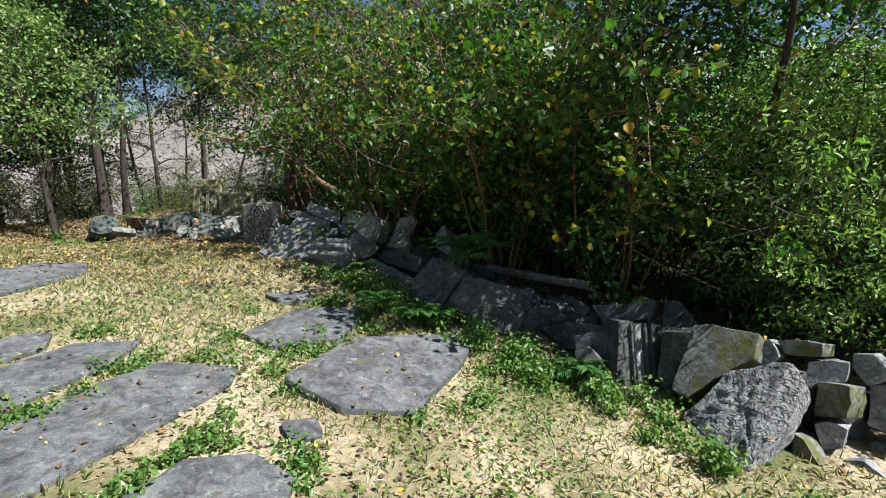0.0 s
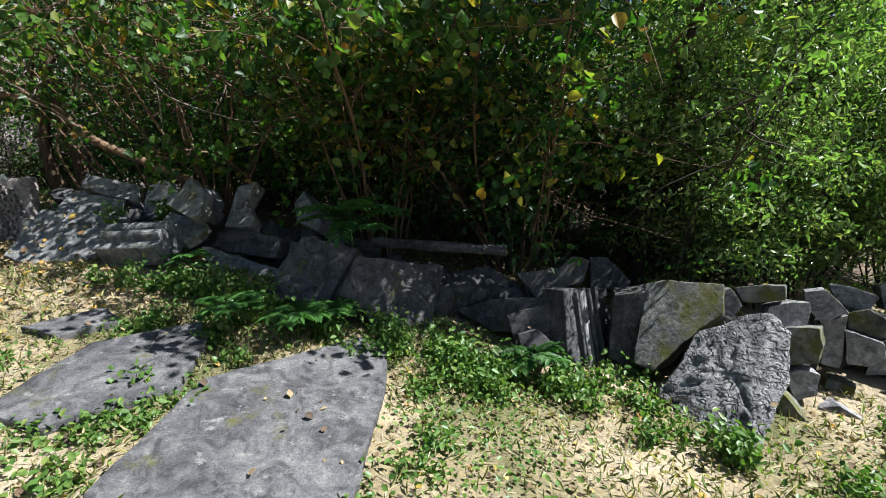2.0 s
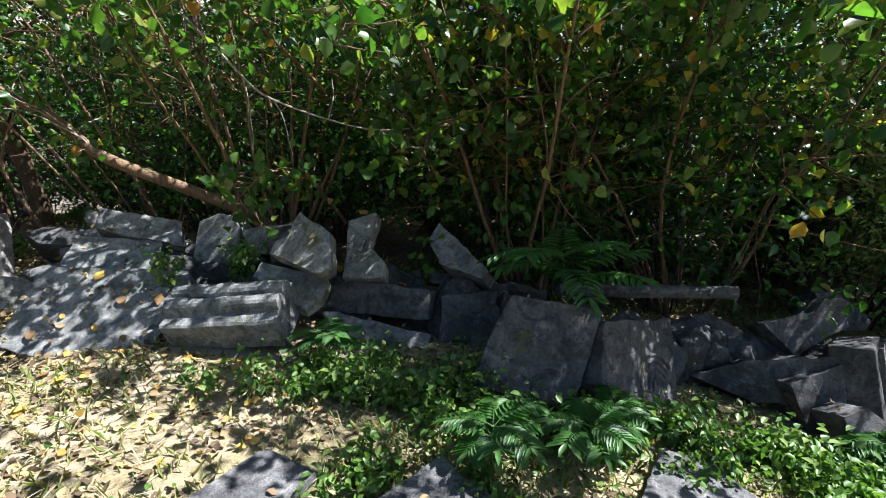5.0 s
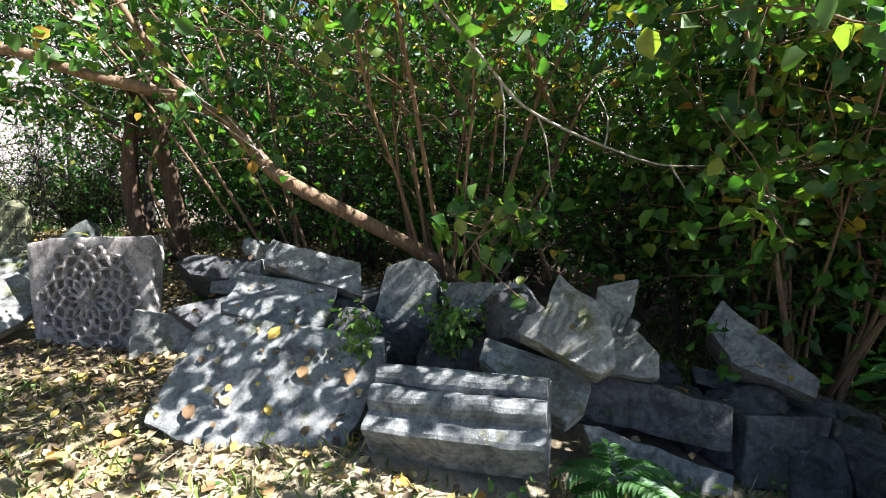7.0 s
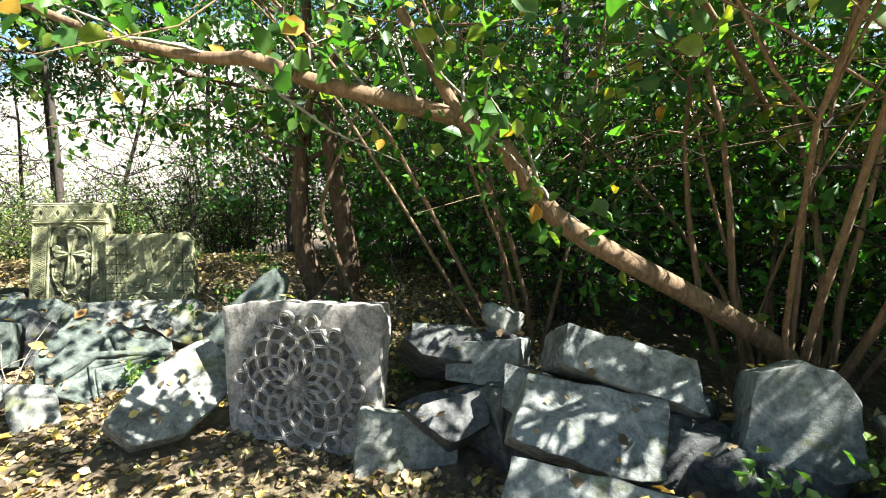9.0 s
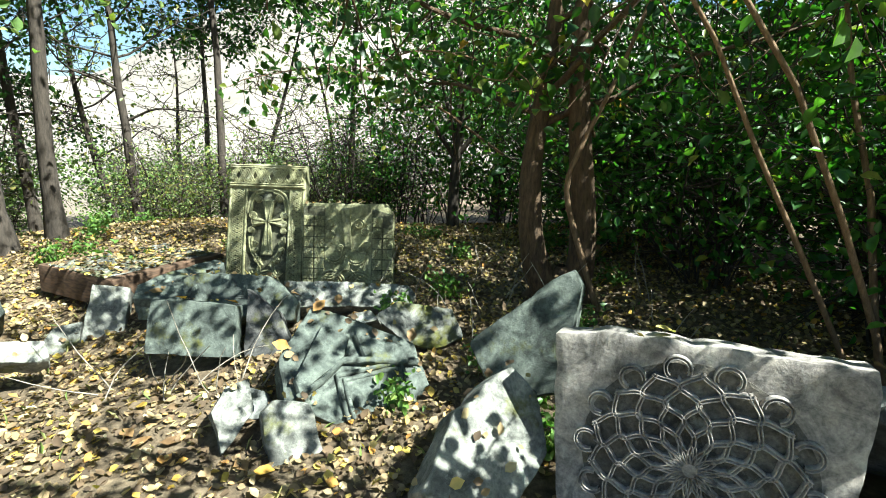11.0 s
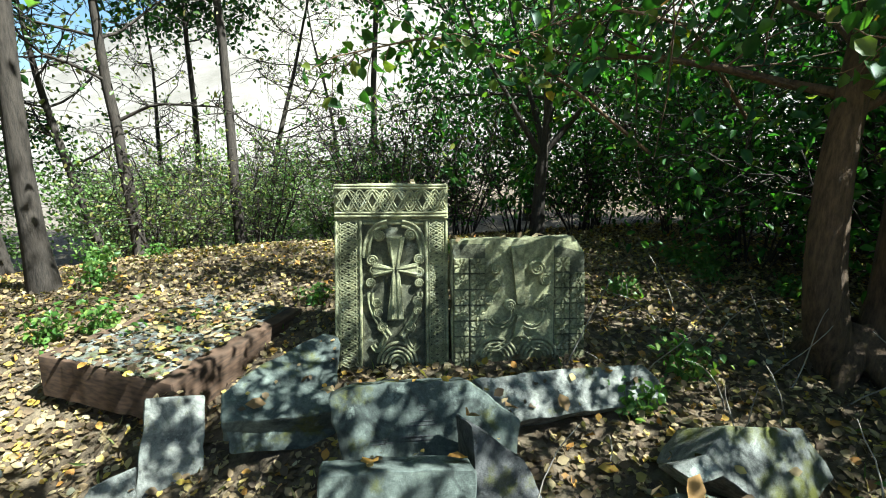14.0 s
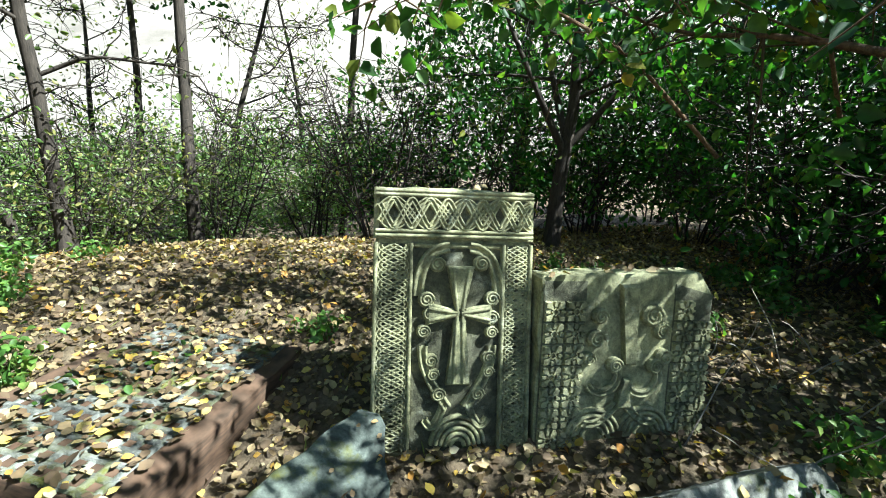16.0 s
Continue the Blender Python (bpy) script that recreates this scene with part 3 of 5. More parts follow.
stone('rubble_stone', (-5.09, 9.80, 0.75), (-30, 0, 25), 0.2, [(-0.13, 0.11), (-0.06, 0.15), (0.09, 0.10), (0.13, -0.15), (-0.12, -0.14)], M_pale, 'pale rubble stone lying in leaf litter')
stone('rubble_stone', (-5.39, 9.88, 0.77), (-35, 0, 29), 0.2, [(-0.09, 0.05), (-0.01, 0.15), (0.09, 0.16), (0.09, 0.00), (-0.07, -0.16)], M_pale, 'pale rubble stone lying in leaf litter')
khachkar = stone('khachkar', (-5.97, 12.19, 1.29), (-14, -0, -3), 0.16, [(-0.34, 0.58), (0.34, 0.58), (0.34, -0.54), (-0.32, -0.58)], M_kh, 'tall khaki cross-stone carved with interlace and a cross', rough=.003)
broken_khachkar = stone('broken_khachkar', (-5.20, 12.05, 1.14), (-8, -0, -2), 0.16, [(-0.41, 0.39), (-0.13, 0.40), (0.34, 0.41), (0.40, 0.32), (0.42, -0.34), (-0.16, -0.41), (-0.42, -0.36)], M_kh, 'short broken cross-stone carved with knots and scrolls', rough=.003)
stone('plinth', (-5.07, 11.42, 0.90), (-45, 0, 15), 0.3, [(-0.51, 0.16), (0.46, 0.07), (0.51, -0.04), (0.43, -0.16), (0.20, -0.11), (-0.40, -0.08)], M_pale, 'mossy broken stone plinth before the cross-stones')
front_block = stone('front_block', (-5.83, 11.15, 0.95), (-25, 0, 4), 0.3, [(-0.41, 0.14), (-0.30, 0.17), (0.20, 0.16), (0.41, -0.03), (0.38, -0.17), (-0.35, -0.12)], M_slate, 'dark mossy block with worn lettering')
stone('front_slab', (-5.96, 10.67, 0.89), (-18, 0, 4), 0.14, [(-0.26, 0.19), (0.27, 0.15), (0.27, -0.19), (-0.27, -0.14)], M_slate, 'plain greenish grey slab standing before the block')
stone('front_wedge', (-5.53, 10.85, 0.85), (-20, 0, 11), 0.2, [(-0.14, 0.26), (0.06, 0.09), (0.16, -0.17), (-0.16, -0.26)], M_dark, 'dark triangular stone behind the plain slab')
stone('dark_flat_slab', (-6.53, 11.70, 0.91), (-66, 0, 17), 0.16, [(-0.32, -0.03), (-0.12, 0.11), (0.24, 0.27), (0.32, 0.22), (0.20, -0.27), (0.00, -0.24), (-0.32, -0.21)], M_slate, 'smooth dark blue-grey slab lying flat')
stone('dark_low_block', (-6.52, 11.52, 0.67), (-15, 0, 16), 0.3, [(-0.26, 0.10), (0.26, 0.10), (0.25, -0.10), (-0.25, -0.02)], M_slate, 'dark block under the flat slab')
stone('column_drum', (-7.04, 11.50, 0.62), (-25, 0, 26), 0.24, [(-0.08, 0.31), (0.18, 0.24), (0.08, -0.31), (-0.18, -0.22)], M_pale, 'pale squared column piece lying at a slant')
stone('stone_chunk', (-7.24, 11.27, 0.54), (-40, 0, 32), 0.2, [(-0.15, -0.06), (-0.03, 0.11), (0.15, 0.14), (0.11, -0.02), (-0.02, -0.14)], M_pale, 'pale stone chunk beside the column piece')
stone('long_stone', (-7.09, 10.62, 0.73), (-50, 0, 40), 0.14, [(-0.22, 0.08), (-0.15, 0.12), (0.21, 0.03), (0.22, -0.10), (0.14, -0.12), (-0.20, -0.00)], M_pale, 'long pale stone lying on leaf litter')
stone('barrel_stone', (-7.83, 11.07, 0.83), (-35, 0, 45), 0.5, [(-0.22, 0.20), (-0.07, 0.23), (0.08, 0.25), (0.28, 0.14), (0.30, -0.07), (0.12, -0.24), (-0.13, -0.25), (-0.30, -0.17)], M_slate, 'rounded drum-shaped grey stone lying on its side')
gable_fragment = stone('gable_fragment', (-4.90, 10.29, 0.89), (-48, 0, 29), 0.18, [(-0.14, 0.36), (-0.03, 0.31), (0.40, 0.02), (0.39, -0.36), (-0.17, -0.34), (-0.40, -0.16), (-0.38, 0.07)], M_slate, 'greenish carved gable fragment with a moulded frame')
stone('mossy_block', (-4.53, 10.81, 0.89), (-35, 0, 12), 0.3, [(-0.29, 0.07), (-0.13, 0.17), (0.24, 0.10), (0.29, -0.11), (0.05, -0.17), (-0.11, -0.09)], M_moss, 'greenish mossy stone block in leaf litter')
stone('pale_chip', (-4.89, 10.73, 0.97), (-40, -0, -12), 0.15, [(-0.10, 0.01), (0.04, 0.05), (0.10, -0.00), (-0.01, -0.05)], M_pale, 'small white stone chip')
stone('near_stone', (-5.42, 10.12, 0.71), (-45, 0, 3), 0.2, [(-0.14, 0.02), (-0.08, 0.09), (0.10, 0.06), (0.14, -0.09), (-0.11, -0.09)], M_grey, 'grey stone corner rising from the leaves')
stone('shard', (-3.54, 11.01, 0.86), (-20, -0, -36), 0.12, [(-0.08, 0.10), (0.08, 0.04), (-0.02, -0.10)], M_slate, 'grey stone shard standing in leaf litter')

# ---- grave slabs lying in the grass ----
def grave_slab(outline, thick, rise, label, mat=M_slab):
    """A flat slab let into the ground; the outline is its plan."""
    pts = np.array(outline, float)
    c = pts.mean(0)
    ex = gz(c[0] + 0.3, c[1]) - gz(c[0] - 0.3, c[1])
    ey = gz(c[0], c[1] + 0.3) - gz(c[0], c[1] - 0.3)
    ry, rx = -math.degrees(math.atan(ex / 0.6)), math.degrees(math.atan(ey / 0.6))
    return stone("grave_slab", (c[0], c[1], gz(*c) + rise), (-90 + rx, ry, 0), thick, [tuple(p - c) for p in pts], mat, label, "grave slabs in the grass", 0.008)


grave_slab([(-.92, 4.62), (.15, 5.12), (.32, 4.95), (.18, 4.4), (-.2, 3.5), (-.75, 3.4), (-1.3, 3.72)], .18, .07, "broad worn grey grave slab with chipped edge in grass")
grave_slab([(-2.0, 4.63), (-1.65, 5.33), (-.98, 5.5), (-.92, 5.2), (-1.04, 4.6), (-1.64, 4.4)], .15, .05, "broken grey grave slab overgrown at one end")
grave_slab([(-3.0, 2.9), (-2.52, 4.06), (-1.81, 4.05), (-1.73, 3.74), (-2.0, 3.0), (-2.3, 2.2), (-2.9, 2.1)], .15, .05, "long rough dark grave slab let into the grass")
grave_slab([(-3.7, 3.3), (-3.4, 4.25), (-2.89, 4.43), (-2.85, 3.96), (-3.06, 3.1), (-3.5, 2.9)], .15, .05, "long smooth grey grave slab let into the grass")
grave_slab([(-5.9, 5.6), (-5.5, 6.4), (-5.0, 6.66), (-4.69, 6.2), (-4.9, 5.2), (-5.3, 4.9)], .15, .05, "flat grey grave slab in dry grass")
grave_slab([(-1.75, 2.3), (-1.57, 2.73), (-1.2, 2.84), (-.87, 2.62), (-.85, 2.0), (-1.6, 1.8)], .15, .05, "grey grave slab with rounded corner in grass")
grave_slab([(-1.15, 3.21), (-.92, 3.29), (-.82, 3.08), (-1.03, 2.98)], .1, .04, "small grey stone half sunk in grass")
grave_slab([(-2.16, 5.7), (-1.7, 5.9), (-1.53, 5.65), (-1.88, 5.47)], .1, .05, "small grey slab half hidden by weeds")
grave_slab([(-4.2, 3.9), (-3.92, 4.32), (-3.71, 4.4), (-3.53, 4.1), (-3.8, 3.6)], .12, .05, "grey slab corner in grass")


# ---- fluted block ----
def extruded(name, profile, length, mat, seed=0.0, rough=0.006, steps=14):
    """A moulded stone: the profile (depth, height) drawn along x, ends closed."""
    pr = np.array(profile, float)
    n = len(pr)
    verts, faces = [], []
    for k in range(steps + 1):
        x = -length / 2 + length * k / steps
        for q in pr:
            p = Vector((x, q[0], q[1]))
            v = p + noise.noise_vector(p * 7 + Vector((seed, 0, 0))) * rough * 2 + noise.noise_vector(p * 25) * rough * 0.6
            verts.append(v)
    for k in range(steps):
        for i in range(n):
            j = (i + 1) % n
            faces.append((k * n + i, k * n + j, (k + 1) * n + j, (k + 1) * n + i))
    faces.append(tuple(range(n))[::-1])
    faces.append(tuple(steps * n + i for i in range(n)))
    return raw_mesh(name, verts, faces, mat, smooth=False)


def arc(cx, cz, r, a0, a1, k=7):
    return [(cx + r * math.cos(radians(a0 + (a1 - a0) * i / (k - 1))), cz + r * math.sin(radians(a0 + (a1 - a0) * i / (k - 1)))) for i in range(k)]


prof = [(0, -.22), (0, .0), (.015, .012), (.095, .018)] + arc(.155, .040, .056, 190, -5, 9) + [(.216, .022)] + arc(.275, .046, .055, 190, -5, 9) + [(.335, .03), (.37, .03), (.37, -.22)]
fl = new("moulded_block", extruded("moulded_block", prof, .82, M_grey, 4.0))
fl.matrix_world = pose(-1.76, 6.98, 0.74, 26, -3, -40)
tagged(fl, "grey block with two round mouldings, lying face up", "stone")

# shaft lying along the back of the shaded pile
shaft = new("stone_shaft", extruded("stone_shaft", arc(0, 0, .05, 0, 330, 12), 1.35, M_dark, 9.0))
shaft.matrix_world = pose(1.15, 5.95, .62, 0, 4, -32)
tagged(shaft, "slender dark stone shaft lying across the pile", "stone")

# ---- rubble inside the pile ----
def boulder_mesh(name, seed, mat):
    bm = bmesh.new()
    bmesh.ops.create_icosphere(bm, subdivisions=3, radius=1.0)
    for v in bm.verts:
        p = v.co.copy()
        m_ = max(abs(p.x), abs(p.y), abs(p.z))
        p = p.lerp(p / m_, 0.55)
        v.co = p * 0.8 + noise.noise_vector(p * 1.3 + Vector((seed, 0, 0))) * 0.28 + noise.noise_vector(p * 5) * 0.05
    me = bpy.data.meshes.new(name)
    bm.to_mesh(me)
    bm.free()
    me.materials.append(mat)
    me.polygons.foreach_set("use_smooth", np.ones(len(me.polygons), bool))
    return me


PILE = [(4.5, 3.9), (3.5, 4.05), (2.6, 4.75), (1.8, 5.3), (1.0, 5.9), (.4, 6.4), (-.2, 7.0), (-.9, 7.45), (-1.6, 8.05), (-2.3, 8.6), (-2.8, 9.2)]
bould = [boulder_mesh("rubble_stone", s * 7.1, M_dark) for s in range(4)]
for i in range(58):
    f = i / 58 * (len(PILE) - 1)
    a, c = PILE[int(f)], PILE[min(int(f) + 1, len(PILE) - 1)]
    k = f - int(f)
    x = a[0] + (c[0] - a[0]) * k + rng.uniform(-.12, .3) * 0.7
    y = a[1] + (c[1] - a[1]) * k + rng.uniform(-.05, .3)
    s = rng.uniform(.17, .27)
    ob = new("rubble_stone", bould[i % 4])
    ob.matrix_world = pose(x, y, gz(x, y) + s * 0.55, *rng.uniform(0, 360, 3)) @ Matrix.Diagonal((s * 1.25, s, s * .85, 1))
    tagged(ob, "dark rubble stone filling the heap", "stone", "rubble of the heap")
small = new("round_cobble", boulder_mesh("round_cobble", 77.0, M_pale))
small.matrix_world = pose(-2.42, 9.18, 1.28, 10, 20, 30) @ Matrix.Diagonal((.13, .11, .09, 1))
tagged(small, "small rounded pale stone lying on a block", "stone")



def leaf_arrays(pos, way, nrm, size, width=0.62, fold=0.18, droop=0.15):
    """Many leaves at once: stalk end at pos, pointing along way, each a folded oval of six corners."""
    n = len(pos)
    side = np.cross(way, nrm)
    side /= np.linalg.norm(side, axis=1)[:, None] + 1e-9
    up = np.cross(side, way)
    s = size[:, None]
    h = width * 0.5
    shp = [(0, 0, 0), (h * .8, .28, fold * .8), (h * .85, .62, fold * .7), (0, 1.0, -droop), (-h * .85, .62, fold * .7), (-h * .8, .28, fold * .8)]
    v = np.empty((n, 6, 3))
    for i, (a, b_, c) in enumerate(shp):
        v[:, i] = pos + s * (side * a + way * b_ + up * c)
    base = np.arange(n)[:, None] * 6
    f = np.concatenate([base + np.array([0, 1, 2, 3]), base + np.array([0, 3, 4, 5])], 1).reshape(-1, 4)
    return v.reshape(-1, 3), f


def fast_mesh(name, verts, quads, mats, slots=None):
    me = bpy.data.meshes.new(name)
    nv, nf, w = len(verts), len(quads), quads.shape[1]
    me.vertices.add(nv)
    me.vertices.foreach_set("co", np.ascontiguousarray(verts, dtype=np.float32).ravel())
    me.loops.add(nf * w)
    me.loops.foreach_set("vertex_index", np.ascontiguousarray(quads, dtype=np.int32).ravel())
    me.polygons.add(nf)
    me.polygons.foreach_set("loop_start", np.arange(0, nf * w, w, dtype=np.int32))
    for m in mats if isinstance(mats, (list, tuple)) else [mats]:
        me.materials.append(m)
    if slots is not None:
        me.polygons.foreach_set("material_index", np.asarray(slots, np.int32))
    me.update(calc_edges=True)
    me.validate()
    return me


def unit(v):
    return v / (np.linalg.norm(v, axis=-1, keepdims=True) + 1e-9)


def leaf_cloud(centres, spread, per, size, r_, flat=0.5, width=0.62):
    """Leaves in loose sprays round the given points."""
    n = len(centres) * per
    c = np.repeat(np.asarray(centres, float), per, 0)
    pos = c + r_.normal(0, 1, (n, 3)) * np.array([spread, spread, spread * 0.7])
    way = unit(r_.normal(0, 1, (n, 3)) + np.array([0, 0, -0.35]))
    nrm = unit(r_.normal(0, 1, (n, 3)) * (1 - flat) + np.array([0.15, -0.1, 1.0]) * flat)
    return leaf_arrays(pos, way, nrm, size * r_.uniform(0.6, 1.25, n), width)


def tube(points, radii, sides=7):
    pts = np.array(points, float)
    n = len(pts)
    d = unit(np.gradient(pts, axis=0))
    ref = np.array([0.3, 0.9, 0.2])
    a = unit(np.cross(d, ref))
    c = np.cross(d, a)
    ang = np.linspace(0, 2 * np.pi, sides, endpoint=False)
    v = pts[:, None] + (a[:, None] * np.cos(ang)[None, :, None] + c[:, None] * np.sin(ang)[None, :, None]) * np.array(radii)[:, None, None]
    idx_ = np.arange(n * sides).reshape(n, sides)
    q = np.stack([idx_[:-1], np.roll(idx_[:-1], -1, 1), np.roll(idx_[1:], -1, 1), idx_[1:]], -1).reshape(-1, 4)
    return v.reshape(-1, 3), q


def join(arrs):
    vs, fs, o = [], [], 0
    for v, f in arrs:
        vs.append(v)
        fs.append(f + o)
        o += len(v)
    return np.concatenate(vs), np.concatenate(fs)



# ---- fallen leaves and grass, lying on whatever is under them ----
bpy.context.view_layer.update()
DEPS = bpy.context.evaluated_depsgraph_get()


def drop(x, y):
    """What lies under the sky at x, y: the place, its normal, and whether it is bare ground."""
    hit, p, n, _, ob, _ = scene.ray_cast(DEPS, Vector((x, y, 6.0)), Vector((0, 0, -1)))
    return p, n, ob is not None and ob.name == "ground"


def scatter(count, x0, x1, y0, y1, keep, r_, bare=False, steep=0.6):
    ps, ns = [], []
    for x, y, u in zip(r_.uniform(x0, x1, count), r_.uniform(y0, y1, count), r_.uniform(0, 1, count)):
        if u > keep(x, y):
            continue
        p, n, is_ground = drop(x, y)
        if p is None or (bare and not is_ground) or n.z < steep:
            continue
        if not is_ground and u > 0.10 * keep(x, y):
            continue
        ps.append(p)
        ns.append(n)
    return np.array(ps), np.array(ns)


def patch(x, y, s, seed):
    return 0.5 + 0.5 * noise.noise((x * s + seed, y * s, seed))


def litter_keep(x, y):
    grove = 1 / (1 + math.exp(-(y - 8.6 + 0.25 * (x + 4)) * 1.6))
    yard = 0.45 * patch(x, y, .8, 3.0) ** 1.5 * 2
    return min(1.0, grove * (0.35 + 0.9 * patch(x, y, 1.1, 1.0)) + yard)


r_l = np.random.default_rng(101)
lp, ln_ = scatter(125000, -11.5, -1.0, 6.0, 17.5, litter_keep, r_l)
lp2, ln2 = scatter(30000, -7.5, 4.5, 1.2, 8.0, litter_keep, r_l)
lp, ln_ = np.concatenate([lp, lp2]), np.concatenate([ln_, ln2])
n_l = len(lp)
way = unit(r_l.normal(0, 1, (n_l, 3)) * np.array([1, 1, .22]))
tilt = unit(ln_ + r_l.normal(0, .5, (n_l, 3)))
way = unit(way - tilt * np.sum(way * tilt, 1)[:, None])
leaf_v, leaf_f = leaf_arrays(lp + ln_ * 0.012, way, tilt, r_l.uniform(.018, .060, n_l), .80, .26, -.18)
tagged(new("leaf_litter", fast_mesh("leaf_litter", leaf_v, leaf_f, M_litter)), "yellow and brown fallen leaves strewn over ground and stones", "fallen leaves", kind="stuff")


def grass_keep(x, y):
    g = max(0.0, patch(x, y, .9, 8.0) - .25) * 1.6
    path_bare = math.exp(-((x + .3 - .1 * y) ** 2) / .9) * math.exp(-(y - 2.4) ** 2 / 1.2)
    return g * (1 - .75 * path_bare)


gp, gn = scatter(110000, -7.5, 4.2, 1.2, 8.6, grass_keep, r_l, True)
gp2, gn2 = scatter(9000, -10.5, -2.0, 8.6, 15.0, lambda x, y: .30 * patch(x, y, .7, 5.0), r_l, True)
gp = np.concatenate([gp, gp2])
n_g = len(gp)
way = unit(r_l.normal(0, .8, (n_g, 3)) * np.array([1, 1, .1]) + np.array([0, 0, 1.0]))
gv, gf = leaf_arrays(gp - np.array([0, 0, .01]), way, unit(r_l.normal(0, 1, (n_g, 3)) * np.array([1, 1, .1])), r_l.uniform(.03, .11, n_g), .10, .02, .2)
tagged(new("grass", fast_mesh("grass", gv, gf, M_grass)), "short green and straw-coloured grass between the slabs", "grass", kind="stuff")
sp_, sn_ = scatter(34000, -7.5, 4.2, 1.2, 8.6, lambda x, y: .25 + .75 * patch(x, y, 1.3, 13.0), r_l, True)
n_s = len(sp_)
way = unit(r_l.normal(0, 1, (n_s, 3)) * np.array([1, 1, .12]))
sv, sf = leaf_arrays(sp_ + np.array([0, 0, .012]), way, np.tile(np.array([[0.05, 0.0, 1.0]]), (n_s, 1)), r_l.uniform(.04, .16, n_s), .05, .01, .03)
tagged(new("dry_straw", fast_mesh("dry_straw", sv, sf, M_straw)), "bleached straw lying on the trodden ground", "straw", kind="stuff")
cp, cn = scatter(60000, -7.0, 4.2, 1.2, 8.8, lambda x, y: max(0.0, patch(x, y, .75, 21.0) - .31) * 2.2 * (1 if y > 2.6 else .6) * (.08 if y > 5.9 and x < -.9 else 1), r_l, True)
n_c = len(cp)
way = unit(r_l.normal(0, 1, (n_c, 3)) * np.array([1, 1, .35]))
cv, cf = leaf_arrays(cp + np.stack([np.zeros(n_c), np.zeros(n_c), r_l.uniform(.01, .09, n_c)], 1), way, unit(r_l.normal(0, .45, (n_c, 3)) + np.array([0, 0, 1.0])), r_l.uniform(.018, .045, n_c), .75, .1, .1)
tagged(new("ground_weeds", fast_mesh("ground_weeds", cv, cf, M_weed)), "low green leafy weeds growing in the grass", "weeds", kind="stuff")


# ---- plants ----
def bend(start, way, length, steps, wobble, lift, r_):
    """A limb that wanders as it grows."""
    p, d = np.array(start, float), unit(np.array(way, float))
    out = [p.copy()]
    for _ in range(steps):
        d = unit(d + r_.normal(0, wobble, 3) + np.array([0, 0, lift]))
        p = p + d * length / steps
        out.append(p.copy())
    return np.array(out)


def smooth_line(pts, k=4):
    pts = np.array(pts, float)
    t = np.arange(len(pts))
    tt = np.linspace(0, len(pts) - 1, (len(pts) - 1) * k + 1)
    p = np.stack([np.interp(tt, t, pts[:, i]) for i in range(3)], 1)
    for _ in range(2):
        p[1:-1] = (p[:-2] + 2 * p[1:-1] + p[2:]) / 4
    return p


def part(name, me, parent, label=""):
    ob = new(name, me)
    ob.parent = parent
    if label:
        ob["label"] = label
    return ob


def plant(name, place, label, category, group=""):
    ob = new(name)
    ob.location = place
    ob.empty_display_size = 0.1
    return tagged(ob, label, category, group)


def shrub(place, height, radius, leaves, size, mat, seed, label, name="shrub", stems=9, bark=None, low=0.12, width=0.6, group="", thick=.016, lean=(0, 0)):
    """A many-stemmed bush: stems fan out from the base, twigs carry sprays of leaves."""
    r_ = np.random.default_rng(seed)
    ob = plant(name, place, label, "shrub", group)
    tips = []
    for s in range(stems):
        a = r_.uniform(0, 2 * np.pi)
        t = r_.uniform(0.1, 1.0)
        way = np.array([math.cos(a) * t * radius / height + lean[0], math.sin(a) * t * radius / height + lean[1], 1.0])
        ln = height * r_.uniform(0.75, 1.05)
        pts = bend((math.cos(a) * .14, math.sin(a) * .14, -.1), way, ln, 9, 0.10, 0.0, r_)
        tubes = [tube(pts, np.linspace(thick * r_.uniform(.6, 1.2), .003, len(pts)), 5)]
        for k in range(2, len(pts)):
            for _ in range(3 if pts[k][2] > height * low * .8 else 0):
                tw = bend(pts[k], r_.normal(0, 1, 3) * np.array([1, 1, .5]) + np.array([way[0], way[1], .25]), radius * r_.uniform(.35, .8), 4, 0.25, 0.0, r_)
                tubes.append(tube(tw, np.linspace(.007, .002, len(tw)), 3))
                tips += list(tw[1:])
        part("stem", fast_mesh("stem", *join(tubes), bark or M_bark), ob)
    tips = np.array(tips)
    tips = tips[tips[:, 2] > height * low]
    tips = tips[r_.permutation(len(tips))[:max(20, int(len(tips) * .42))]]
    per = max(1, int(leaves / len(tips)))
    part("crown", fast_mesh("crown", *leaf_cloud(tips, 0.07 + 0.025 * radius, per, size, r_, 0.45, width), mat), ob)
    return ob


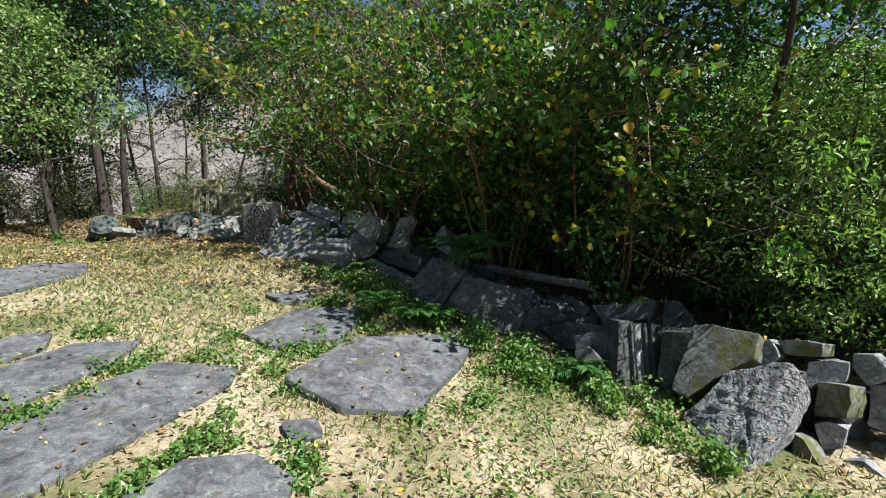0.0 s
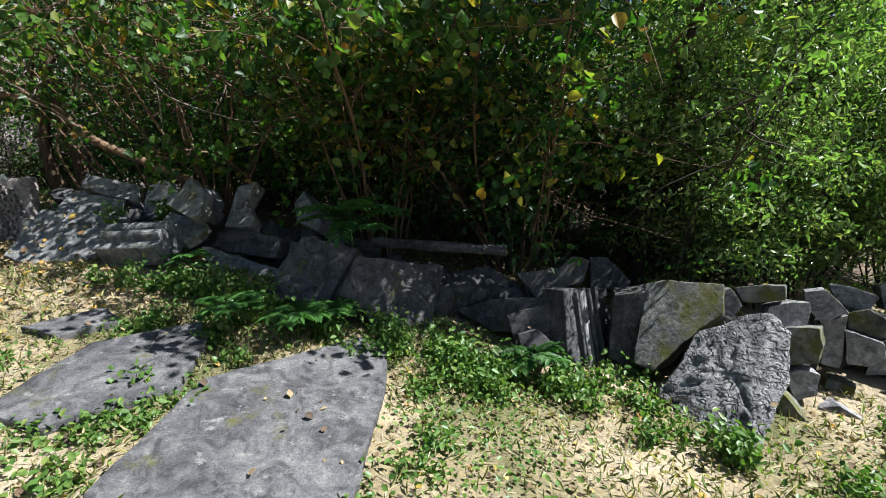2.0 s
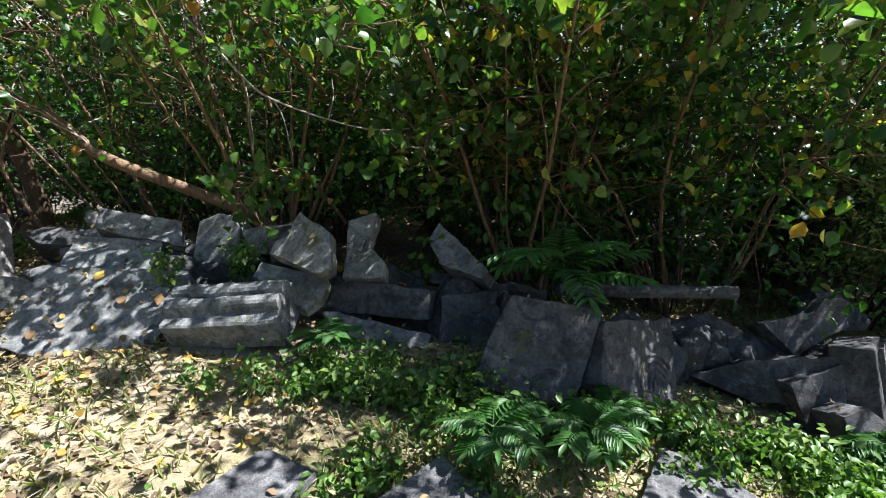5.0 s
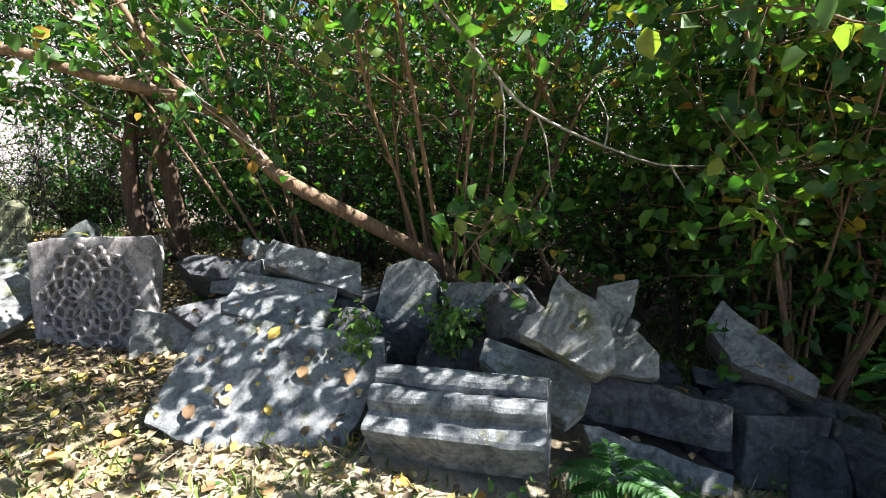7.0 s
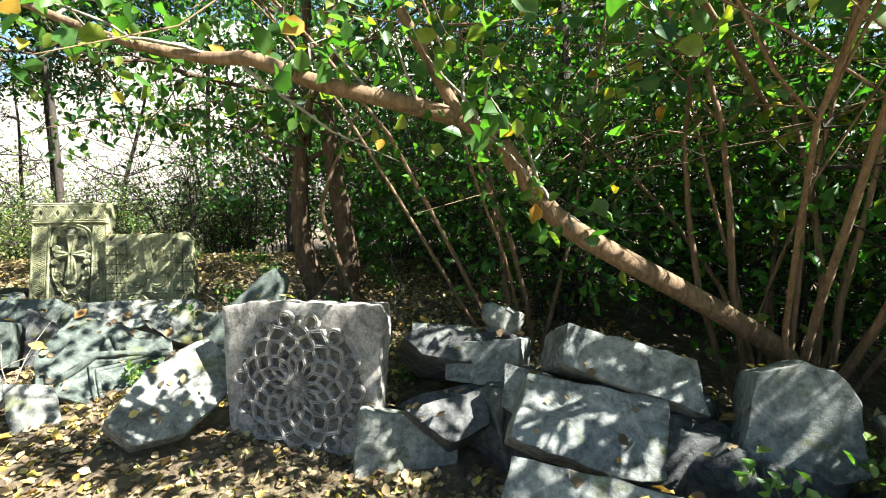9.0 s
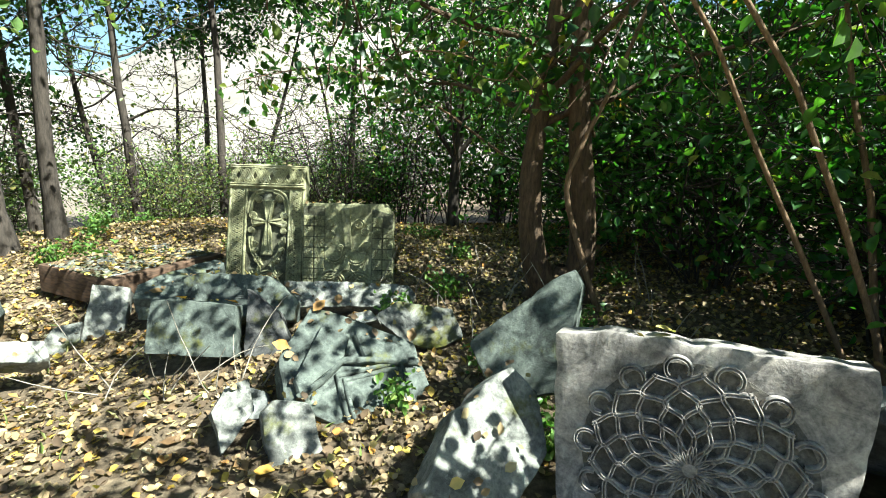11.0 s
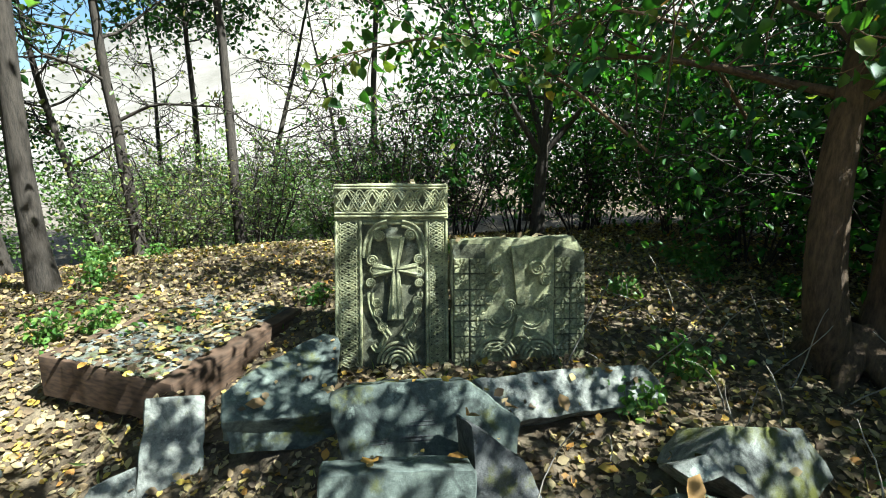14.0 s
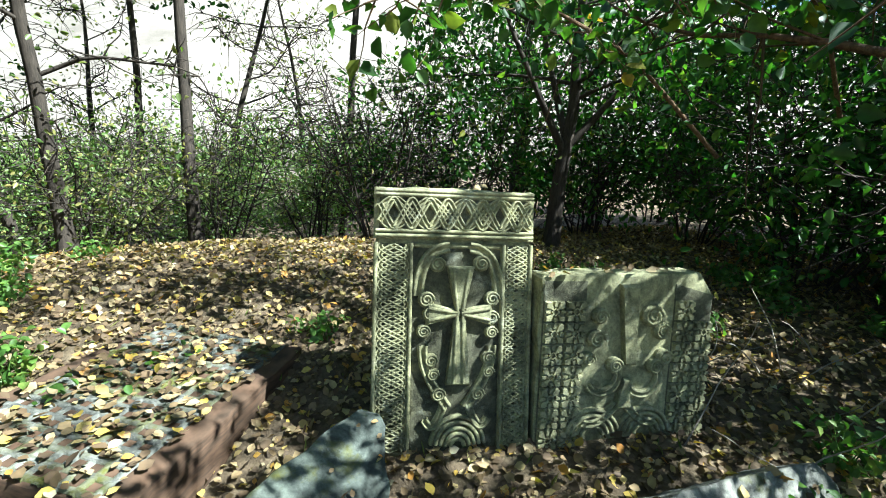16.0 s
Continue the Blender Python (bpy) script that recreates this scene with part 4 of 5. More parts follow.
def tree(place, height, trunk_r, crown_r, leaves, size, mat, seed, label, crown_low=0.4, bark=None, lean=(0, 0), line=None, group="", limbs=16):
    """A tapered trunk with limbs and twigs, leaves in sprays at the twigs."""
    r_ = np.random.default_rng(seed)
    ob = plant("tree", place, label, "tree", group)
    pts = smooth_line(line) if line is not None else bend((0, 0, -.15), (lean[0], lean[1], 1), height, 14, 0.045, 0.0, r_)
    n = len(pts)
    part("trunk", fast_mesh("trunk", *tube(pts, trunk_r * np.linspace(1.15, .12, n) * (1 + .5 * np.exp(-np.linspace(0, 30, n)))), bark or M_bark), ob)
    tips = []
    for s in range(limbs):
        f = crown_low + (1 - crown_low) * (s + r_.uniform(0, 1)) / limbs
        k = min(int(f * (n - 1)), n - 2)
        a = s * 2.4 + r_.uniform(-.4, .4)
        ln = crown_r * (1.15 - .6 * f) * r_.uniform(.8, 1.2)
        lb = bend(pts[k], (math.cos(a), math.sin(a), .35), ln, 7, 0.16, 0.02, r_)
        tubes = [tube(lb, np.linspace(trunk_r * .38 * (1.2 - f), .006, len(lb)), 5)]
        for q in range(2, len(lb)):
            for _ in range(3):
                tw = bend(lb[q], r_.normal(0, 1, 3) * np.array([1, 1, .6]), crown_r * r_.uniform(.2, .42), 4, 0.25, -0.02, r_)
                tubes.append(tube(tw, np.linspace(.009, .002, len(tw)), 3))
                tips += list(tw[1:])
        part("limb", fast_mesh("limb", *join(tubes), bark or M_bark), ob)
    if leaves:
        tips = np.array(tips)
        tips = tips[r_.permutation(len(tips))[:max(20, int(len(tips) * .45))]]
        per = max(1, int(leaves / len(tips)))
        part("crown", fast_mesh("crown", *leaf_cloud(tips, 0.08 + 0.03 * crown_r, per, size, r_, 0.45), mat), ob)
    return ob


def at(x, y, dz=0.0):
    return (x, y, gz(x, y) + dz)


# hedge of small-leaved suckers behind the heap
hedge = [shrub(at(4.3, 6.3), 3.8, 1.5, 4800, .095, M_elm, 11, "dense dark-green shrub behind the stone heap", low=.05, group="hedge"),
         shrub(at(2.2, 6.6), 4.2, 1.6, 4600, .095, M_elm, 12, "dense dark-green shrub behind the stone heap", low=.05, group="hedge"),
         shrub(at(.8, 7.8), 4.4, 1.6, 4600, .095, M_sunlit_grove, 13, "dense dark-green shrub behind the stone heap", low=.05, group="hedge")]
for i, (x, y, a) in enumerate([(5.4, 6.2, 40), (6.9, 5.6, 290), (3.6, 7.6, 130), (2.0, 9.0, 200), (.6, 10.2, 300), (-.2, 11.8, 155), (-1.6, 12.8, 20), (1.4, 12.2, 250),
                               (5.6, 8.6, 90), (.6, 14.6, 310), (-2.2, 17.6, 60), (-4.0, 16.6, 170), (-.6, 18.4, 220)]):
    copy_thing(hedge[i % 3], Matrix.Translation(at(x, y)) @ pose(0, 0, 0, 0, 0, a))
bright = shrub(at(5.3, 5.1), 3.3, 1.4, 13000, .066, M_sunlit_pale, 21, "sunlit pale-green shrub beside the dry-stone wall", low=.02, width=.42)
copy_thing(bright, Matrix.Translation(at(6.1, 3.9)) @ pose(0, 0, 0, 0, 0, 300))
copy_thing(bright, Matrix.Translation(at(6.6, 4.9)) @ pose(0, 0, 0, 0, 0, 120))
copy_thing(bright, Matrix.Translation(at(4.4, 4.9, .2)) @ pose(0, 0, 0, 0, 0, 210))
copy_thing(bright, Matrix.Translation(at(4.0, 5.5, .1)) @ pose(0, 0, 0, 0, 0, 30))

low_bush = shrub(at(-1.4, 10.6), 2.3, 1.5, 3600, .085, M_sunlit_grove, 81, "low dense green thicket at the grove's edge", stems=16, low=.10, group="thicket", thick=.014)
for i, (x, y, a) in enumerate([(-.2, 10.4, 60), (-1.9, 12.0, 120), (-2.4, 13.6, 200), (-2.0, 15.6, 20), (-3.0, 16.6, 150), (.2, 12.8, 240), (1.2, 9.0, 310), (1.7, 8.0, 15), (2.9, 7.4, 95), (4.4, 6.6, 185), (3.4, 8.8, 265), (5.4, 7.4, 350), (-.2, 9.4, 45), (6.6, 6.2, 130), (2.2, 10.4, 75), (-1.0, 14.0, 35), (-5.6, 17.6, 75)]):
    copy_thing(low_bush, Matrix.Translation(at(x, y)) @ pose(0, 0, 0, 0, 0, a))
green = shrub(at(-8.6, 18.6), 2.2, 1.5, 5000, .07, M_sunlit_pale, 82, "pale sunlit green bush on the slope", stems=12, low=.0, group="slope bushes", thick=.010)
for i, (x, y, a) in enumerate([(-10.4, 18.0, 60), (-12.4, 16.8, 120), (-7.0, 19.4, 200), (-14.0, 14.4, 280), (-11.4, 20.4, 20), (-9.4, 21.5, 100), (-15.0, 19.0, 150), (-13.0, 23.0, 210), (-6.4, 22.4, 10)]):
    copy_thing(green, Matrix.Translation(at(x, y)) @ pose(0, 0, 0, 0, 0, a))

# hazel over the heap
hz = shrub(at(-.9, 8.75), 4.6, 2.3, 3600, .10, M_hazel, 31, "hazel bush with many reddish stems and round leaves", name="hazel_bush", stems=17, bark=M_redbark, thick=.022, low=.38, width=.82)
hz2 = shrub(at(.9, 7.1), 4.6, 1.9, 4000, .10, M_hazel, 32, "hazel bush overhanging the shaded stone heap", name="hazel_bush", stems=14, bark=M_redbark, thick=.020, low=.28, width=.82, lean=(-.04, -.06))
shrub(at(2.3, 6.4), 4.4, 2.0, 4600, .10, M_hazel, 33, "hazel bush overhanging the shaded stone heap", name="hazel_bush", stems=12, bark=M_redbark, thick=.020, low=.26, width=.82, lean=(-.12, -.08))
shrub(at(-2.0, 9.95), 5.4, 2.4, 1900, .10, M_hazel, 34, "tall hazel with yellowing leaves behind the rosette slab", name="hazel_bush", stems=7, bark=M_redbark, thick=.02, low=.48, width=.82, lean=(-.20, -.10))
bow = plant("hazel_limb", at(-.95, 8.7), "long bowed hazel limb with pale lichen blotches", "branch")
bz = gz(-.95, 8.7)
line = smooth_line([(x + .95, y - 8.7, z - bz) for x, y, z in [(-.82, 8.62, .70), (-1.05, 8.62, 1.15), (-1.5, 8.66, 1.42), (-2.15, 8.71, 1.76), (-2.33, 8.75, 1.88), (-2.46, 8.78, 2.05), (-2.6, 8.74, 2.22), (-2.77, 8.70, 2.31), (-3.19, 8.65, 2.39), (-3.40, 8.72, 2.44), (-3.63, 8.73, 2.53), (-3.76, 8.85, 2.54), (-3.985, 8.9, 2.57), (-4.25, 9.0, 2.65), (-4.6, 9.1, 2.8)]])
part("limb", fast_mesh("limb", *tube(line, np.linspace(.062, .016, len(line)), 8), M_redbark), bow)
fork = bend(line[28], (-.45, .05, 1.0), 1.1, 7, .06, 0, np.random.default_rng(8))
part("side_limb", fast_mesh("side_limb", *tube(fork, np.linspace(.03, .01, len(fork)), 7), M_redbark), bow)
rr = np.random.default_rng(5)
tw, tp = [], []
for k in range(14, len(line), 2):
    b2 = bend(line[k], rr.normal(0, 1, 3) * np.array([1, 1, .7]) + np.array([-.1, .25, .6]), rr.uniform(.3, .8), 5, .2, 0, rr)
    tw.append(tube(b2, np.linspace(.009, .002, len(b2)), 4))
    tp += list(b2[2:])
for t_ in tw:
    part("twig", fast_mesh("twig", *t_, M_twig), bow, "pale dry twig")
part("foliage", fast_mesh("foliage", *leaf_cloud(tp, .13, 4, .08, rr, .5, .82), M_hazel), bow)


def overhang(line_, leaves, seed, label):
    """A hazel bough arching out over the path, with hanging twigs and broad leaves."""
    r_ = np.random.default_rng(seed)
    o = np.array(line_[0], float)
    ob = plant("hazel_bough", tuple(o), label, "branch", "overhanging boughs")
    q = smooth_line([np.array(p) - o for p in line_], 6)
    part("limb", fast_mesh("limb", *tube(q, np.linspace(.018, .004, len(q)), 6), M_redbark), ob)
    tips = []
    for k in range(5, len(q)):
        for _ in range(2):
            b2 = bend(q[k], r_.normal(0, 1, 3) * np.array([1, 1, .5]) + np.array([0, 0, -.1]), r_.uniform(.2, .5), 5, .2, -.03, r_)
            part("twig", fast_mesh("twig", *tube(b2, np.linspace(.005, .0015, len(b2)), 4), M_redbark), ob)
            tips += list(b2[1:])
    part("foliage", fast_mesh("foliage", *leaf_cloud(tips, .06, max(1, leaves // len(tips)), .10, r_, .5, .85), M_hazel), ob)
    return ob


overhang([(1.9, 6.3, 2.3), (1.2, 5.6, 2.75), (.5, 4.9, 2.7), (.05, 4.4, 2.25)], 260, 1, "leafy hazel bough hanging over the shaded heap")
overhang([(1.3, 6.9, 2.2), (.5, 6.3, 2.8), (-.1, 5.9, 2.8), (-.5, 5.5, 2.45)], 260, 2, "leafy hazel bough hanging over the shaded heap")
overhang([(.3, 7.3, 2.1), (-.3, 6.8, 2.6), (-.8, 6.4, 2.65), (-1.1, 6.1, 2.3)], 240, 3, "yellowing hazel bough hanging over the stones")
overhang([(-.5, 8.1, 2.3), (-1.2, 7.6, 2.8), (-1.8, 7.2, 2.9), (-2.2, 6.9, 2.7)], 240, 4, "leafy hazel bough hanging over the stones")
overhang([(-1.0, 8.9, 2.4), (-1.9, 8.5, 2.9), (-2.6, 8.3, 2.95), (-3.1, 8.3, 2.7)], 240, 5, "leafy hazel bough hanging over the stones")
overhang([(.9, 7.0, 1.6), (.2, 6.9, 2.0), (-.2, 6.8, 1.9), (-.4, 6.6, 1.7)], 160, 6, "low hazel bough with yellow and green leaves")

overhang([(-.4, 8.2, 1.1), (-.8, 7.9, 1.6), (-1.2, 7.6, 1.68), (-1.45, 7.42, 1.5)], 130, 10, "low hazel bough with broad leaves beside the round-topped stone")
overhang([(-3.6, 13.6, 2.0), (-4.6, 13.4, 2.65), (-5.6, 13.0, 2.85), (-6.3, 12.75, 2.65)], 200, 7, "green hazel bough hanging over the cross-stones")
overhang([(-3.0, 13.2, 2.3), (-3.8, 12.8, 2.9), (-4.6, 12.5, 2.95), (-5.1, 12.4, 2.75)], 200, 8, "green hazel bough hanging over the cross-stones")
overhang([(-3.0, 12.2, 2.2), (-3.4, 11.7, 2.7), (-3.8, 11.3, 2.75), (-4.0, 11.1, 2.5)], 160, 9, "green hazel bough beside the twin trunks")

# trees
tree(at(-1.0, 11.3), 6.8, .09, 3.1, 1800, .10, M_hazel, 40, "slim leafy tree rising behind the hazel", crown_low=.48)
TB = np.array(at(-3.36, 11.62))
twin = tree(tuple(TB), 7.6, .118, 3.0, 4000, .09, M_elm, 41, "old tree with two rough orange-brown trunks grown from one base", crown_low=.46, bark=M_oakbark,
            line=[(-.04, .02, -.2), (-.12, .0, .06), (-.24, -.03, .30), (-.30, -.02, .62), (-.32, .0, 1.08), (-.27, .03, 1.5), (-.20, .08, 1.95), (-.16, .15, 2.8), (-.3, .2, 4.2), (-.2, .3, 5.6), (-.1, .3, 7.2)])
second = np.array([(.06, .0, -.2), (.12, -.02, .10), (.15, -.03, .42), (.10, -.05, .9), (.03, -.08, 1.3), (-.02, -.10, 1.75), (-.05, -.1, 2.3), (.15, -.1, 3.4), (.5, .0, 4.6), (.7, .1, 6.0)])
part("trunk", fast_mesh("trunk", *tube(smooth_line(second), np.linspace(.135, .03, 37), 9), M_oakbark), twin)
for k in range(7):
    a = k * .9 + .2
    part("root", fast_mesh("root", *tube([(.0, 0, .22), (.14 * math.cos(a), .14 * math.sin(a), .10), (.34 * math.cos(a), .34 * math.sin(a), -.05)], [.10, .085, .03], 7), M_oakbark), twin)
vine = smooth_line([(.22, -.28, .0), (.05, -.26, .45), (-.12, -.24, .95), (.0, -.26, 1.3), (.22, -.22, 1.75), (.45, -.2, 2.4)])
part("climbing_stem", fast_mesh("climbing_stem", *tube(vine, np.linspace(.026, .014, len(vine)), 6), M_redbark), twin)
FB = np.array(at(-4.06, 15.3))
forked = tree(tuple(FB), 5.6, .085, 2.6, 4200, .10, M_sunlit_grove, 43, "slender dark tree forking low behind the cross-stones", crown_low=.42,
              line=[(-.02, 0, -.2), (-.03, 0, .55), (.0, 0, 1.05), (.06, .02, 1.6), (.0, .05, 2.3), (.1, .1, 3.3), (.15, .1, 4.4), (.2, .1, 5.6)])
for w_ in (((0, 0, 1.05), (-.25, -.05, 1.4), (-.47, -.08, 1.75), (-.76, -.1, 2.2), (-1.2, 0, 3.2)), ((0, 0, 1.1), (.3, -.1, 1.5), (.58, -.12, 1.85), (1.05, -.1, 2.3), (1.7, 0, 3.2)), ((0, 0, 1.2), (-.1, .2, 1.7), (-.3, .3, 2.4), (-.5, .4, 3.4))):
    q = smooth_line(w_)
    part("limb", fast_mesh("limb", *tube(q, np.linspace(.045, .012, len(q)), 6), M_bark), forked)
tree(at(-9.15, 13.1), 8.5, .115, 3.0, 6000, .10, M_elm, 44, "grey-trunked tree leaning over the slope", crown_low=.5, lean=(-.17, 0))
tree(at(-8.95, 13.65), 8.5, .085, 3.0, 6000, .10, M_elm, 45, "thin grey tree at the slope's edge", crown_low=.5, lean=(.01, 0))
for i, (x, y, s) in enumerate([(-9.1, 15.6, 46), (-10.6, 17.4, 47), (-8.6, 19.5, 48), (-12.2, 16.0, 49), (-7.4, 23.0, 50), (-11.5, 21.5, 51)]):
    tree(at(x, y), 6.5, .07, 1.6, 500, .08, M_dryleaf, s, "thin nearly bare tree on the bright slope", crown_low=.3, lean=((i % 3 - 1) * .06, 0), group="bare trees on the slope")
dry = shrub(at(-5.6, 17.0), 2.5, 1.1, 420, .06, M_dryleaf, 61, "half-bare dry shrub with yellow-brown leaves", stems=8, low=.15, group="dry shrubs")
for i, (x, y, a) in enumerate([(-6.8, 17.8, 80), (-8.0, 17.2, 160), (-4.6, 18.2, 250), (-9.6, 18.6, 30), (-6.2, 20.5, 120), (-11.5, 15.2, 200), (-13.0, 12.5, 300), (-4.9, 16.6, 140), (-6.0, 15.9, 10)]):
    copy_thing(dry, Matrix.Translation(at(x, y)) @ pose(0, 0, 0, 0, 0, a))
tall = tree(at(6.4, 10.6), 9.0, .16, 3.4, 11000, .10, M_elm, 71, "tall leafy tree behind the hedge", crown_low=.28, group="tall trees")
for i, (x, y, a) in enumerate([(8.5, 9.5, 220), (4.0, 14.0, 300), (1.8, 16.6, 140), (-2.6, 20.5, 60), (-14.0, 17.5, 30), (1.0, 19.0, 190), (-16.5, 12.0, 80)]):
    copy_thing(tall, Matrix.Translation(at(x, y)) @ pose(0, 0, 0, 0, 0, a))
over = tree(at(3.6, 5.9), 6.0, .055, 2.1, 6500, .10, M_elm, 73, "broad tree arching over the stone heap from the hedge", crown_low=.48, limbs=18,
            line=[(0, 0, -.15), (0, -.2, 1.2), (-.15, -.6, 2.3), (-.3, -1.1, 3.2), (-.4, -1.3, 4.2), (-.45, -1.3, 5.0), (-.45, -1.2, 5.7)])
copy_thing(tall, Matrix.Translation(at(1.8, 13.6)) @ pose(0, 0, 0, 0, 0, 100))
high = tree(at(-8.3, 17.0), 9.8, .075, 3.3, 9000, .13, M_elm, 75, "tall thin-trunked tree with a high dark crown", crown_low=.52, group="high trees", limbs=22)
for x, y, a in ((-10.9, 15.8, 80), (-6.4, 19.6, 200), (-13.0, 17.2, 140), (-10.2, 20.4, 310)):
    copy_thing(high, Matrix.Translation(at(x, y)) @ pose(0, 0, 0, 0, 0, a))
yel = tree(at(-7.2, 11.6, 0), 5.2, .07, 2.7, 7000, .10, M_sunlit_pale, 72, "small sunlit pale-green tree over the yard's edge", crown_low=.42)
yel.location = at(-8.9, 11.0)
leafy = tree(at(-12.0, 12.0), 6.5, .09, 2.6, 5200, .09, M_elm, 91, "leafy tree at the far edge of the yard", crown_low=.25, group="yard trees")
for x, y, a in ((-14.5, 9.6, 70), (-10.3, 12.7, 20), (-12.6, 13.6, 250), (-11.6, 10.8, 160), (-17.0, 14.0, 140), (-12.8, 15.6, 210), (-17.5, 8.0, 300)):
    copy_thing(leafy, Matrix.Translation(at(x, y)) @ pose(0, 0, 0, 0, 0, a))
scrub = shrub(at(-11.2, 10.6), 1.8, 1.2, 2600, .06, M_dryleaf, 92, "dark twiggy scrub along the yard's edge", stems=14, low=.1, group="yard scrub")
for x, y, a in ((-12.6, 9.2, 50), (-10.4, 12.4, 120), (-13.8, 8.0, 200), (-15.2, 7.0, 280), (-9.2, 16.4, 330)):
    copy_thing(scrub, Matrix.Translation(at(x, y)) @ pose(0, 0, 0, 0, 0, a))

# ---- carving ----
def relief_tube(name, pts, half, proud, parent, mat, base=0.0, ridges=2):
    """A carved ribbon on a stone's face: flat band with grooves along it. pts are (u, v) on the face."""
    p = np.array(pts, float)
    d = unit(np.gradient(p, axis=0))
    s = np.stack([-d[:, 1], d[:, 0]], 1)
    prof = [(-1, .25), (-.85, 1), (-.38, 1), (-.3, .55), (.3, .55), (.38, 1), (.85, 1), (1, .25)] if ridges == 2 else [(-1, .2), (-.7, 1), (.7, 1), (1, .2)]
    v = np.stack([np.stack([p[:, 0] + s[:, 0] * a * half, np.full(len(p), base - proud * h + .004), p[:, 1] + s[:, 1] * a * half], 1) for a, h in prof], 1)
    n, k = v.shape[:2]
    idx_ = np.arange(n * k).reshape(n, k)
    q = np.stack([idx_[:-1, :-1], idx_[:-1, 1:], idx_[1:, 1:], idx_[1:, :-1]], -1).reshape(-1, 4)
    return part(name, fast_mesh(name, v.reshape(-1, 3), q, mat), parent)


def relief_poly(name, outline, proud, parent, mat, base=0.0):
    """A raised field with bevelled edges."""
    o = np.array(outline, float)
    c = o.mean(0)
    n = len(o)
    inn = c + (o - c) * (1 - .01 / max(.03, np.abs(o - c).max()))
    v = np.concatenate([np.c_[o[:, 0], np.full(n, base + .012), o[:, 1]], np.c_[o[:, 0], np.full(n, base - proud * .7), o[:, 1]], np.c_[inn[:, 0], np.full(n, base - proud), inn[:, 1]]])
    f = [tuple(range(2 * n, 3 * n))]
    for a in (0, n):
        f += [(a + i, a + (i + 1) % n, a + n + (i + 1) % n, a + n + i) for i in range(n)]
    return part(name, raw_mesh(name, v, f, mat, False), parent)


def disc(u, v, r, k=14):
    return [(u + r * math.cos(2 * math.pi * i / k), v + r * math.sin(2 * math.pi * i / k)) for i in range(k)]


def roll_end(u, v, r, parent, mat, base=0.0):
    """A scroll-like knob: a raised disc with a spiral ribbon."""
    relief_poly("scroll", disc(u, v, r), .030, parent, mat, base)
    sp = [(u + r * (.95 - .8 * k / 26) * math.cos(k * .5), v + r * (.95 - .8 * k / 26) * math.sin(k * .5)) for k in range(27)]
    relief_tube("scroll_ribbon", sp, r * .16, .042, parent, mat, base, 1)


def strand(fn, a, b_, n):
    return [fn(a + (b_ - a) * i / (n - 1)) for i in range(n)]


